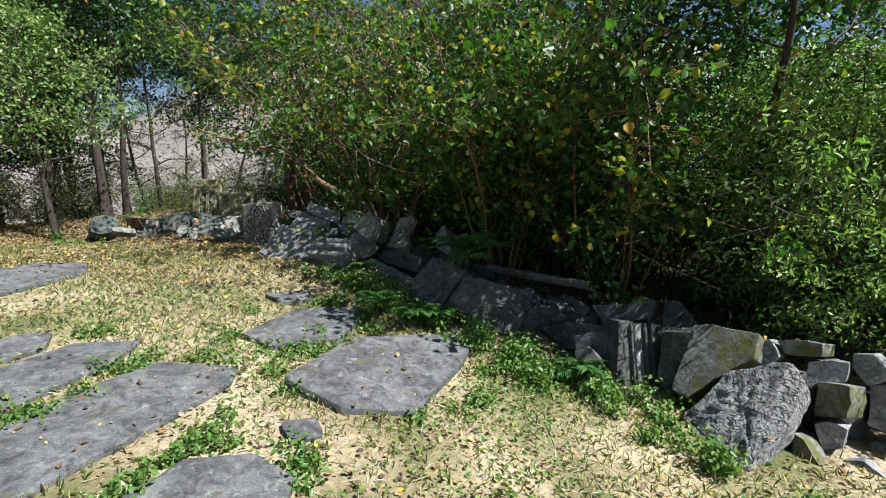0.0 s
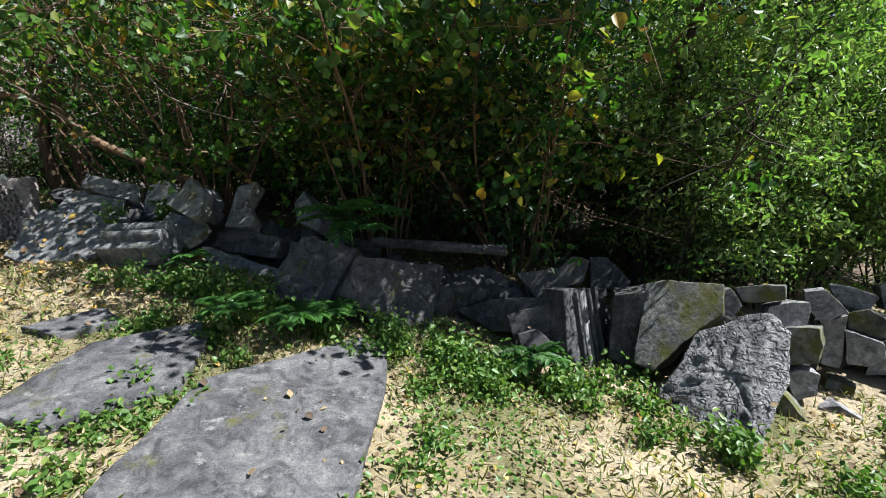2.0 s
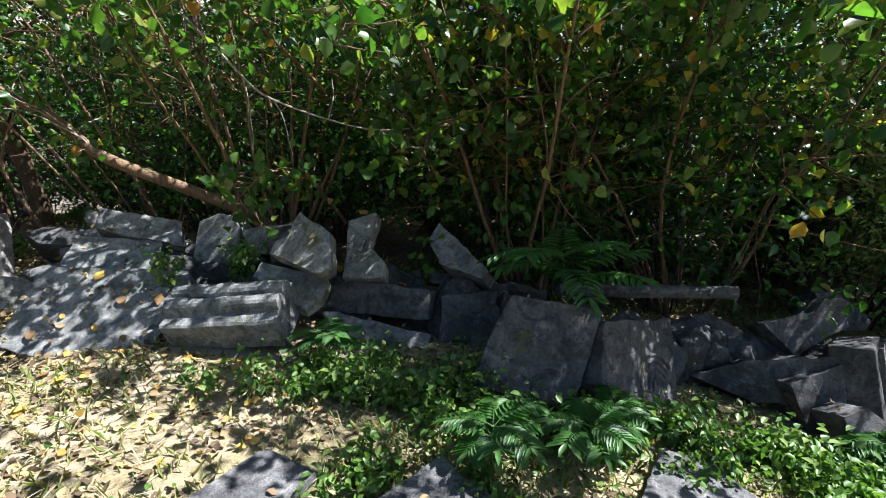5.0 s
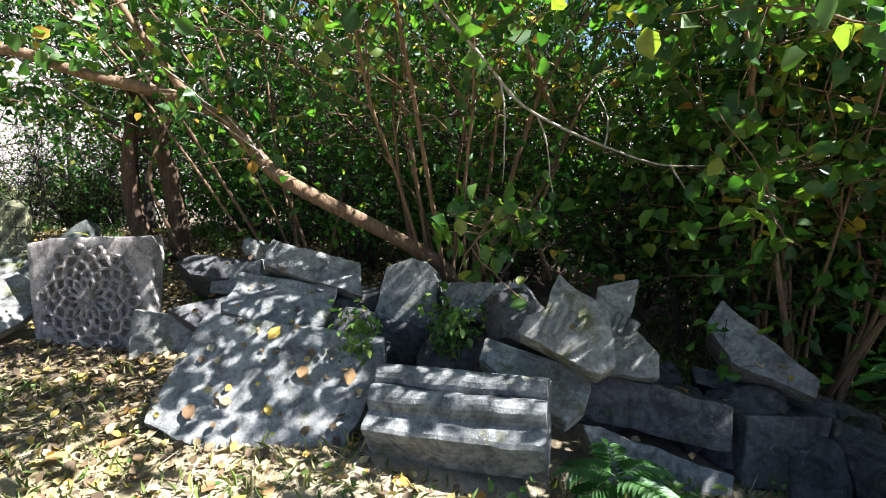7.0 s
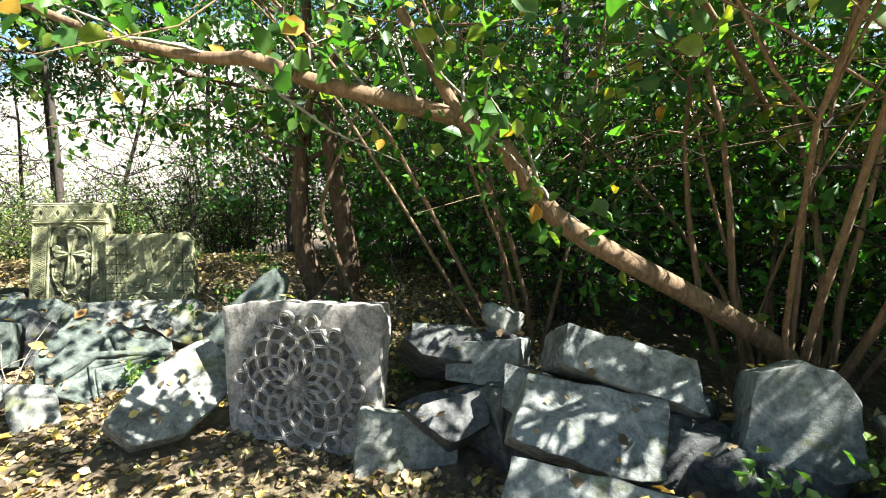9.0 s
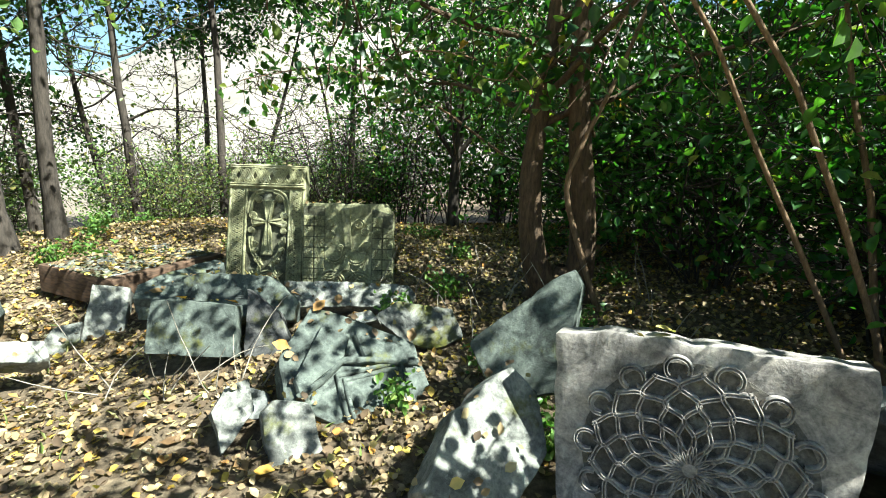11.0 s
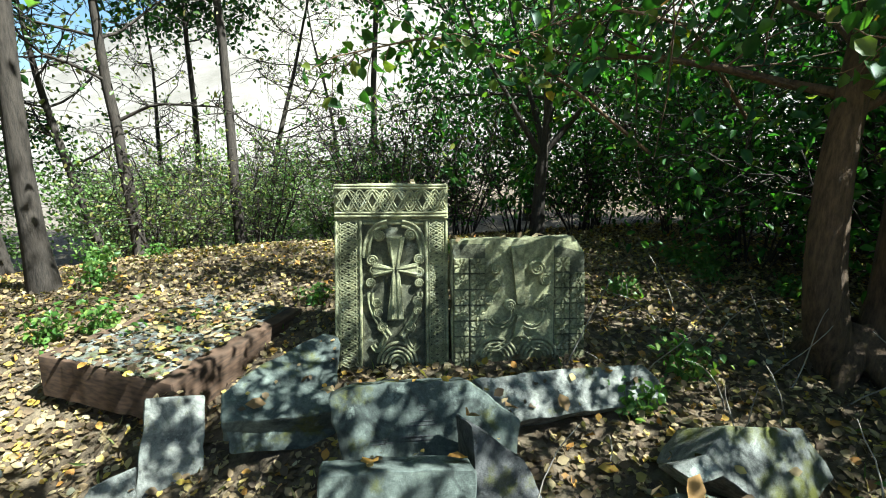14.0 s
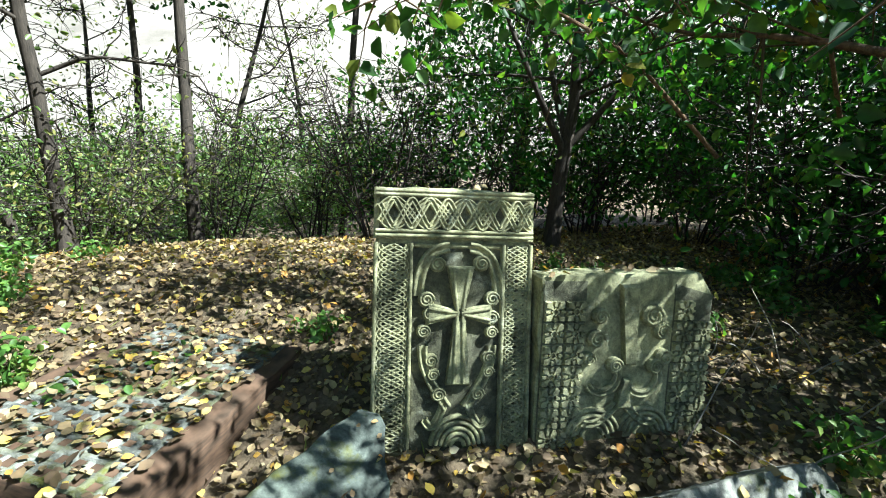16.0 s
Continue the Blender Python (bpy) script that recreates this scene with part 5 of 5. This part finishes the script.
def carve_cross_stone(ob):
    m = M_kh
    # dark fields behind the relief stand in for shade in its depths
    relief_poly("cross_field", [(-.178, -.56), (.203, -.56), (.203, .325), (-.178, .325)], .004, ob, M_niche_shade)
    relief_poly("border_field", [(-.33, -.55), (-.195, -.55), (-.195, .34), (-.33, .34)], .004, ob, M_niche_shade)
    relief_poly("border_field", [(.22, -.55), (.33, -.55), (.33, .34), (.22, .34)], .004, ob, M_niche_shade)
    relief_poly("cornice", [(-.348, .36), (.348, .36), (.348, .575), (-.348, .575)], .016, ob, m)
    for ph in (0, 3.1416):
        for sg in (0, 1.5708):
            relief_tube("interlace_strand", strand(lambda z: (-.262 + .058 * math.sin(z * 38 + ph + sg), z), -.54, .34, 120), .0125, .024, ob, m)
            relief_tube("interlace_strand", strand(lambda z: (.275 + .052 * math.sin(z * 38 + ph + sg), z), -.54, .34, 120), .0125, .024, ob, m)
    relief_poly("band_field", [(-.33, .402), (.33, .402), (.33, .535), (-.33, .535)], .019, ob, M_niche_shade)
    for ph in (0, math.pi):
        relief_tube("interlace_strand", strand(lambda x: (x, .468 + .058 * math.asin(.96 * math.sin(x * 41.3 + ph)) / 1.29), -.325, .325, 130), .014, .030, ob, m, -.014)
        relief_tube("interlace_strand", strand(lambda x: (x, .468 + .062 * math.sin(x * 20.65 + ph + .8)), -.325, .325, 110), .012, .026, ob, m, -.014)
    for v in (.375, .395, .545, .562):
        relief_tube("fillet", [(-.34, v), (0, v), (.34, v)], .008, .012, ob, m, -.030, 1)
    for u in (-.188, -.336, .214, .336):
        relief_tube("fillet", [(u, -.55), (u, 0), (u, .345)], .010, .030, ob, m, 0, 1)
    relief_tube("fillet", [(-.175, .335), (0, .335), (.2, .335)], .012, .02, ob, m, 0, 1)
    # the cross with flared arms
    relief_poly("cross_shaft", [(.0, .02), (.05, .03), (.075, -.26), (-.03, -.26)], .04, ob, m)
    relief_poly("cross_head", [(.005, .06), (.045, .06), (.085, .25), (-.035, .25)], .04, ob, m)
    relief_poly("cross_arm", [(.05, .03), (.05, .065), (.165, .095), (.165, -.005)], .04, ob, m)
    relief_poly("cross_arm", [(.0, .03), (.0, .065), (-.12, .095), (-.12, -.005)], .04, ob, m)
    for a, b_ in (((.012, .05), (-.0, -.25)), ((.035, .05), (.045, -.25)), ((.012, .06), (-.01, .24)), ((.035, .06), (.06, .24)), ((.03, .05), (.155, .07)), ((.03, .045), (.155, .02)), ((.02, .05), (-.11, .07)), ((.02, .045), (-.11, .02))):
        relief_tube("cross_groove", [a, ((a[0] + b_[0]) / 2, (a[1] + b_[1]) / 2), b_], .008, .012, ob, m, -.038, 1)
    for u, v, r in ((-.075, .255, .034), (.115, .262, .036), (-.12, .105, .036), (-.105, .045, .030), (-.13, -.03, .030), (.165, .11, .034), (.165, .03, .032), (.165, -.035, .028),
                    (-.095, -.155, .030), (-.085, -.215, .028), (.155, -.145, .032), (.155, -.205, .028), (-.06, -.30, .032), (.11, -.30, .032)):
        roll_end(u, v, r, ob, m)
    # arched boughs over the cross, and leaves rising from its foot
    for sg, c in ((-1, .02), (1, .02)):
        relief_tube("bough", strand(lambda t: (c + sg * (.175 - .13 * t ** 2.2), .12 + .21 * math.sin(t * 1.5)), 0, 1, 24), .026, .034, ob, m)
        relief_tube("leaf_scroll", strand(lambda t: (c + sg * (.04 + .11 * math.sin(t * 1.7)), -.36 + .27 * t), 0, 1, 24), .022, .034, ob, m)
        relief_tube("leaf_scroll", strand(lambda t: (c + sg * (.05 + .09 * t), -.34 - .10 * math.sin(t * 2.4)), 0, 1, 20), .018, .030, ob, m)
    for k in range(5):
        r = .03 + .022 * k
        relief_tube("foot_ribbon", strand(lambda a: (.03 + r * math.cos(a), -.53 + r * 1.1 * math.sin(a)), .1, 3.05, 20), .010, .028, ob, m, 0, 1)


def carve_broken_stone(ob):
    m = M_kh
    # darkened ground between the tiles, painting the shade of the gaps
    relief_poly("tile_field", [(-.405, -.38), (-.21, -.38), (-.21, .37), (-.405, .37)], .004, ob, M_niche_shade)
    relief_poly("tile_field", [(.213, -.38), (.40, -.38), (.40, .31), (.213, .36)], .004, ob, M_niche_shade)
    def knot_tile(h):
        """One carved square: a raised frame, a diamond and four petals, all one stone."""
        vs, fs = [], []
        shapes = [([(-h, -h), (h, -h), (h, h), (-h, h)], .010)]
        for a in range(4):
            c_, s_ = math.cos(a * math.pi / 2), math.sin(a * math.pi / 2)
            for sh in ([(.12, .12), (.88, .42), (.88, .88), (.42, .88)], [(.0, .30), (.28, .0), (.40, .0), (.0, .42)], [(.5, -.16), (.95, -.10), (.95, .10), (.5, .16)]):
                shapes.append(([(h * (x * c_ - y * s_), h * (x * s_ + y * c_)) for x, y in sh], .024))
        for o, p in shapes:
            b0, n_ = len(vs), len(o)
            mx, my = sum(q[0] for q in o) / n_, sum(q[1] for q in o) / n_
            vs += [(x, .006, y) for x, y in o] + [(mx + (x - mx) * .92, -p, my + (y - my) * .92) for x, y in o]
            fs += [tuple(b0 + n_ + i_ for i_ in range(n_))] + [(b0 + i_, b0 + (i_ + 1) % n_, b0 + n_ + (i_ + 1) % n_, b0 + n_ + i_) for i_ in range(n_)]
        return raw_mesh("carved_tile", vs, fs, m, False)

    knot = knot_tile(.0468)
    for u, top_ in ((-.355, .33), (-.258, .34), (.262, .33), (.358, .27)):
        for k in range(8):
            v = -.335 + k * .096
            if v + .03 < top_:
                part("carved_tile", knot, ob).location = (u, 0, v)
    for u, v, r in ((-.12, -.05, .075), (.075, -.06, .078)):
        relief_tube("ring", strand(lambda a: (u + r * math.cos(a), v + r * math.sin(a)), -2.6, 1.0, 30), .017, .034, ob, m)
        roll_end(u + .055, v + .05, .036, ob, m)
    relief_poly("cross_shaft", [(-.02, .0), (.03, .0), (.02, .36), (-.06, .36)], .036, ob, m)
    relief_poly("cross_shaft", [(-.02, -.06), (.01, -.06), (.025, -.20), (-.05, -.20)], .036, ob, m)
    for u, v, r in ((.10, .22, .05), (.15, .15, .04), (-.15, .22, .035), (-.16, .12, .04), (.17, .03, .04), (-.19, .03, .03)):
        roll_end(u, v, r, ob, m)
    for sg in (-1, 1):
        for k in range(4):
            r = .05 + .025 * k
            relief_tube("scroll_ribbon", strand(lambda a: (-.02 + sg * .125 + r * math.cos(a), -.33 + r * math.sin(a)), .2, 2.95, 20), .010, .028, ob, m, 0, 1)
        relief_tube("leaf_scroll", strand(lambda t: (-.02 + sg * (.02 + .16 * t), -.18 - .09 * math.sin(t * 2)), 0, 1, 20), .02, .032, ob, m)


def carve_rosette(ob, cu, cv, R=.37, n=16):
    m = M_rosette
    # dark disc that paints the shade seen through the openwork
    relief_poly("rosette_field", disc(cu, cv, R * .97, 32), .003, ob, M_gap_shade)
    def ogee(a, sg, t):
        """A ribbon that leaves the heart and meets its mate and its neighbour by turns."""
        r = .025 + (R * .90 - .025) * t ** .85
        th = a + sg * math.pi / n * (.5 - .5 * math.cos(2 * math.pi * 2.5 * t)) * 1.06
        return cu + r * math.cos(th), cv + r * math.sin(th)

    for k in range(n):
        a0 = 2 * math.pi * k / n
        for sg in (-1, 1):
            relief_tube("rosette_ribbon", strand(lambda t: ogee(a0, sg, t), 0, 1, 44), .0088, .036, ob, m)
        u, v = cu + R * .92 * math.cos(a0), cv + R * .92 * math.sin(a0)
        relief_tube("rosette_loop", strand(lambda a: (u + .040 * math.cos(a + a0), v + .040 * math.sin(a + a0)), -2.2, 2.2, 18), .0085, .036, ob, m)
        for rr_ in (.60, .80):
            a1 = a0 + (math.pi / n if rr_ == .60 else 0)
            relief_poly("petal_heart", [(cu + R * (rr_ + d) * math.cos(a1 + e), cv + R * (rr_ + d) * math.sin(a1 + e)) for d, e in ((-.06, 0), (0, .035), (.06, 0), (0, -.035))], .014, ob, m)
    relief_poly("boss", disc(cu, cv, .035, 10), .028, ob, m)


carve_cross_stone(khachkar)
carve_broken_stone(broken_khachkar)
carve_rosette(rosette_slab, .02, .03, .385, 14)

# gable fragment: ridged gable and a moulded frame below it
gm = M_slate
relief_poly("gable_slope", [(-.13, .20), (.02, .12), (-.06, -.02), (-.33, -.16), (-.34, -.08)], .05, gable_fragment, gm)
relief_poly("gable_slope", [(.04, .12), (.34, -.02), (.36, -.10), (.06, -.06)], .045, gable_fragment, gm)
relief_tube("gable_edge", [(-.34, -.17), (-.2, -.11), (-.06, -.02), (.12, -.06), (.36, -.12)], .016, .06, gable_fragment, gm, 0, 1)
for k, (w_, p_) in enumerate(((.19, .03), (.155, .02))):
    relief_tube("frame_moulding", [(.08 - w_, -.34), (.08 - w_, -.2), (.08 - w_, -.09 - .03 * k), (.08, -.09 - .03 * k), (.08 + w_, -.09 - .03 * k), (.08 + w_, -.2), (.08 + w_, -.34)], .012, p_, gable_fragment, gm, 0, 1)
# fluting of the column fragment; the wide flute's paler stone paints its sunlit strip
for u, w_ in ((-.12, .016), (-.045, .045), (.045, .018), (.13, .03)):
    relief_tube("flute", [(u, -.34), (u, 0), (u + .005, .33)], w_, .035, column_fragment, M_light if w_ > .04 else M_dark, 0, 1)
# worn lettering on the block before the cross-stones
for k in range(3):
    relief_tube("lettering", [(-.26, .06 - .06 * k), (-.1, .062 - .06 * k), (.04, .058 - .06 * k)], .012, .006, front_block, M_dark, 0, 2)
# relief on the shaded slab
for k in range(4):
    relief_tube("relief_ribbon", strand(lambda a: (.05 + (.08 + .05 * k) * math.cos(a), -.2 + (.08 + .05 * k) * math.sin(a)), .3, 2.8, 18), .012, .014, relief_slab, M_dark, 0, 1)
# ribs of the broken relief fragments
for fr_, q_ in ((carved_fragment, .72), (carved_fragment_b, .5)):
    for k in range(4):
        relief_tube("rib", [(q_ * (-.16 + .07 * k), q_ * (-.12 + .02 * k)), (q_ * (-.12 + .07 * k), 0), (q_ * (-.07 + .06 * k), q_ * (.12 - .03 * k))], .018, .022, fr_, M_pale, 0, 1)

# fallen carved slab under leaves
fallen = stone("fallen_slab", (-7.31, 12.45, .90), (-88, 0, 66), .26, [(-.58, -.47), (.62, -.45), (.60, .45), (-.60, .47)], M_rust, "fallen brown carved slab half covered with leaves", "", .006)
for k in range(17):
    u = -.56 + k * .07
    relief_tube("lattice_bar", [(u, -.36), (u, 0), (u, .38)], .014, .014, fallen, M_moss, 0, 1)
for k in range(11):
    v = -.35 + k * .07
    relief_tube("lattice_bar", [(-.58, v), (0, v), (.58, v)], .014, .013, fallen, M_moss, 0, 1)
bpy.context.view_layer.update()
fp, fn_ = [], []
r_f = np.random.default_rng(303)
for _ in range(560):
    q = fallen.matrix_world @ Vector((r_f.uniform(-.6, .6), -.02, r_f.uniform(-.4, .4)))
    fp.append(q)
n_f = len(fp)
way = unit(r_f.normal(0, 1, (n_f, 3)) * np.array([1, 1, .2]))
fv, ff = leaf_arrays(np.array(fp), way, unit(r_f.normal(0, .3, (n_f, 3)) + np.array([0, 0, 1.0])), r_f.uniform(.025, .065, n_f), .78, .2, -.12)
tagged(new("slab_litter", fast_mesh("slab_litter", fv, ff, M_litter)), "fallen leaves lying on the fallen slab", "fallen leaves", kind="stuff")


# ---- weeds and compound-leaved seedlings ----
def seedling(place, height, fronds, leaflet, seed, label, spread=1.0):
    """A seedling with feathery compound leaves."""
    r_ = np.random.default_rng(seed)
    ob = plant("seedling", place, label, "plant")
    st = bend((0, 0, -.03), (r_.normal(0, .1), r_.normal(0, .1), 1), height, 6, .05, 0, r_)
    part("stem", fast_mesh("stem", *tube(st, np.linspace(.008, .003, len(st)), 5), M_weed), ob)
    for k in range(fronds):
        a = k * 2.4
        base = st[-1 - (k * (len(st) - 2)) // max(1, fronds * 2)]
        ax = bend(base, (math.cos(a) * spread, math.sin(a) * spread, .75), height * r_.uniform(.6, .9), 10, .04, -.09, r_)
        frond = part("frond", fast_mesh("frond", *tube(ax, np.linspace(.004, .0015, len(ax)), 4), M_sumac), ob)
        d = unit(np.gradient(ax, axis=0))
        side = unit(np.cross(d, np.array([0, 0, 1.0])))
        pos, ways = [], []
        for q in range(2, len(ax)):
            for sg in (-1, 1):
                pos.append(ax[q])
                ways.append(side[q] * sg + d[q] * .55 + np.array([0, 0, -.15]))
        pos.append(ax[-1])
        ways.append(d[-1])
        ways = unit(np.array(ways))
        nrm = unit(np.cross(np.cross(ways, np.array([0, 0, 1.0])), ways))
        lv, lf = leaf_arrays(np.array(pos), ways, nrm, leaflet * r_.uniform(.8, 1.15, len(pos)), .30, .06, .12)
        for q in range(len(pos)):
            part("leaflet", fast_mesh("leaflet", lv[q * 6:q * 6 + 6], lf[:2], M_sumac), frond)
    return ob


seedling(at(-.80, 5.35), .28, 9, .11, 1, "feathery green seedling growing between grave slabs")
seedling(at(-.30, 5.25), .26, 9, .11, 2, "feathery green seedling growing between grave slabs")
seedling(at(-.05, 5.35), .24, 8, .10, 3, "feathery green seedling growing between grave slabs")
seedling((.30, 5.95, gz(.30, 5.95) + .35), .55, 12, .15, 4, "large feathery seedling arching over the dark slab")
seedling(at(-1.15, 6.62), .26, 6, .10, 5, "bright green seedling beside the moulded block")
seedling(at(1.35, 4.45), .26, 7, .11, 6, "pale green seedling in front of the heap")


def weed(place, height, leaves, size, seed, label):
    r_ = np.random.default_rng(seed)
    ob = plant("weed", place, label, "weed", "weeds")
    tips = []
    for k in range(7):
        st = bend((r_.normal(0, .04), r_.normal(0, .04), -.02), (r_.normal(0, .45), r_.normal(0, .45), 1), height * r_.uniform(.6, 1.1), 5, .12, 0, r_)
        part("stalk", fast_mesh("stalk", *tube(st, np.linspace(.004, .0015, len(st)), 3), M_weed), ob)
        tips += list(st[1:])
    part("foliage", fast_mesh("foliage", *leaf_cloud(tips, .045, max(1, leaves // len(tips)), size, r_, .6, .7), M_weed), ob)
    return ob


w1 = weed(at(.9, 4.75), .20, 150, .05, 1, "low leafy green weed growing at a stone's foot")
w2 = weed(at(.4, 5.0), .28, 170, .055, 2, "leafy green weed with upright stalks")
w3 = weed(at(-1.3, 5.65), .16, 130, .045, 3, "small spreading green weed in the grass")
r_w = np.random.default_rng(404)
FOOT = [(3.2, 3.0), (2.2, 3.05), (1.7, 4.2), (1.2, 4.6), (.7, 4.95), (.2, 5.3), (-.3, 5.6), (-.6, 6.1), (-1.1, 6.5), (-1.7, 6.75), (-2.3, 7.1), (-3.1, 7.6), (-3.6, 8.4)]
for i in range(78):
    f = r_w.uniform(0, 9.2)
    a, c = FOOT[int(f)], FOOT[int(f) + 1]
    k = f - int(f)
    x, y = a[0] + (c[0] - a[0]) * k + r_w.normal(-.08, .20), a[1] + (c[1] - a[1]) * k + r_w.normal(-.05, .18)
    copy_thing((w1, w2, w3)[i % 3], Matrix.Translation(at(x, y)) @ pose(0, 0, 0, 0, 0, r_w.uniform(0, 360)))
for x, y in ((-1.45, 7.62), (-1.42, 7.75), (-1.95, 7.75)):
    copy_thing(w2, Matrix.Translation((x, y, 0.88)) @ pose(0, 0, 0, 0, 0, r_w.uniform(0, 360)))
for i in range(42):
    x, y = r_w.uniform(-9.5, -2.6), r_w.uniform(9.2, 14.5)
    if abs(x + 6.0) < .9 and y < 12.3:
        continue
    copy_thing((w1, w2, w3)[i % 3], Matrix.Translation(at(x, y)) @ pose(0, 0, 0, 0, 0, r_w.uniform(0, 360)))
# weeds along the edges of the grave slabs
for cx, cy, rx_, ry_ in ((-.55, 4.25, .95, .85), (-1.5, 4.95, .75, .6), (-2.35, 3.1, .75, 1.1), (-3.25, 3.7, .6, .85), (-1.3, 2.4, .55, .6)):
    for k in range(13):
        a = r_w.uniform(0, 6.28)
        copy_thing((w1, w3)[k % 2], Matrix.Translation(at(cx + rx_ * math.cos(a), cy + ry_ * math.sin(a), -.06)) @ pose(0, 0, 0, 0, 0, r_w.uniform(0, 360)))
# dry stalks standing in the leaves
for i in range(52):
    x, y = (r_w.uniform(-5.0, -2.6), r_w.uniform(10.6, 12.6)) if i < 38 else (r_w.uniform(-6.6, -5.4), r_w.uniform(10.2, 10.6))
    st = bend((0, 0, -.03), (r_w.normal(0, .5), r_w.normal(0, .5), 1), r_w.uniform(.25, .7), 6, .12, -.02, r_w)
    ob = new("dry_stalk", fast_mesh("dry_stalk", *tube(st, np.linspace(.005, .002, len(st)), 4), M_twig))
    ob.location = at(x, y)
    tagged(ob, "thin dry stalk standing in leaf litter", "stalk", "dry stalks")

# pale dead branch hanging before the hazel
dead = plant("dead_branch", (-1.35, 7.35, 0), "pale dry broken branch hanging among the hazel leaves", "branch")
dl = smooth_line([(-.25, .3, 2.75), (-.05, .1, 2.45), (.12, 0, 2.2), (.45, -.1, 2.05), (.85, -.2, 1.92), (1.15, -.25, 1.93)])
part("bough", fast_mesh("bough", *tube(dl, np.linspace(.010, .004, len(dl)), 6), M_twig), dead)
for a, w_, ln2_ in ((6, (.05, 0, -1), .5), (9, (.4, -.1, -.6), .4), (13, (.3, .1, .5), .45), (17, (.5, 0, -.5), .25)):
    q = bend(dl[a], w_, ln2_, 5, .12, 0, r_w)
    part("twig", fast_mesh("twig", *tube(q, np.linspace(.006, .002, len(q)), 5), M_twig), dead)

# single large fallen leaves resting on the stones
DEPS = bpy.context.evaluated_depsgraph_get()
big_v, big_f = leaf_arrays(np.zeros((1, 3)), np.array([[0.0, 1.0, 0.0]]), np.array([[0.0, 0.0, 1.0]]), np.array([.095]), .74, .24, -.20)
leaf_me = fast_mesh("fallen_leaf", big_v, big_f, M_fallen)
names = ("ground", "moulded", "stone", "slab", "block", "fragment", "drum", "plinth", "rubble", "cobble")
made = 0
for _ in range(1400):
    if made >= 70:
        break
    x, y = r_w.uniform(-6.6, -.4), r_w.uniform(6.4, 11.6)
    if not -1.2 < (y - 6.6) + .95 * (x + 1.2) < 2.2:
        continue
    p, n, is_ground = None, None, False
    z0 = 1.75
    hit, p, n, _, ob, _ = scene.ray_cast(DEPS, Vector((x, y, z0)), Vector((0, 0, -1)))
    if not hit or n.z < .55 or not any(w_ in ob.name for w_ in names):
        continue
    lf_ = new("fallen_leaf", leaf_me)
    lf_.matrix_world = Matrix.Translation(p + n * .012) @ n.to_track_quat("Z", "Y").to_matrix().to_4x4() @ pose(0, 0, 0, 0, 0, r_w.uniform(0, 360))
    tagged(lf_, "single curled brown or yellow fallen leaf", "leaf", "fallen leaves on stones")
    made += 1
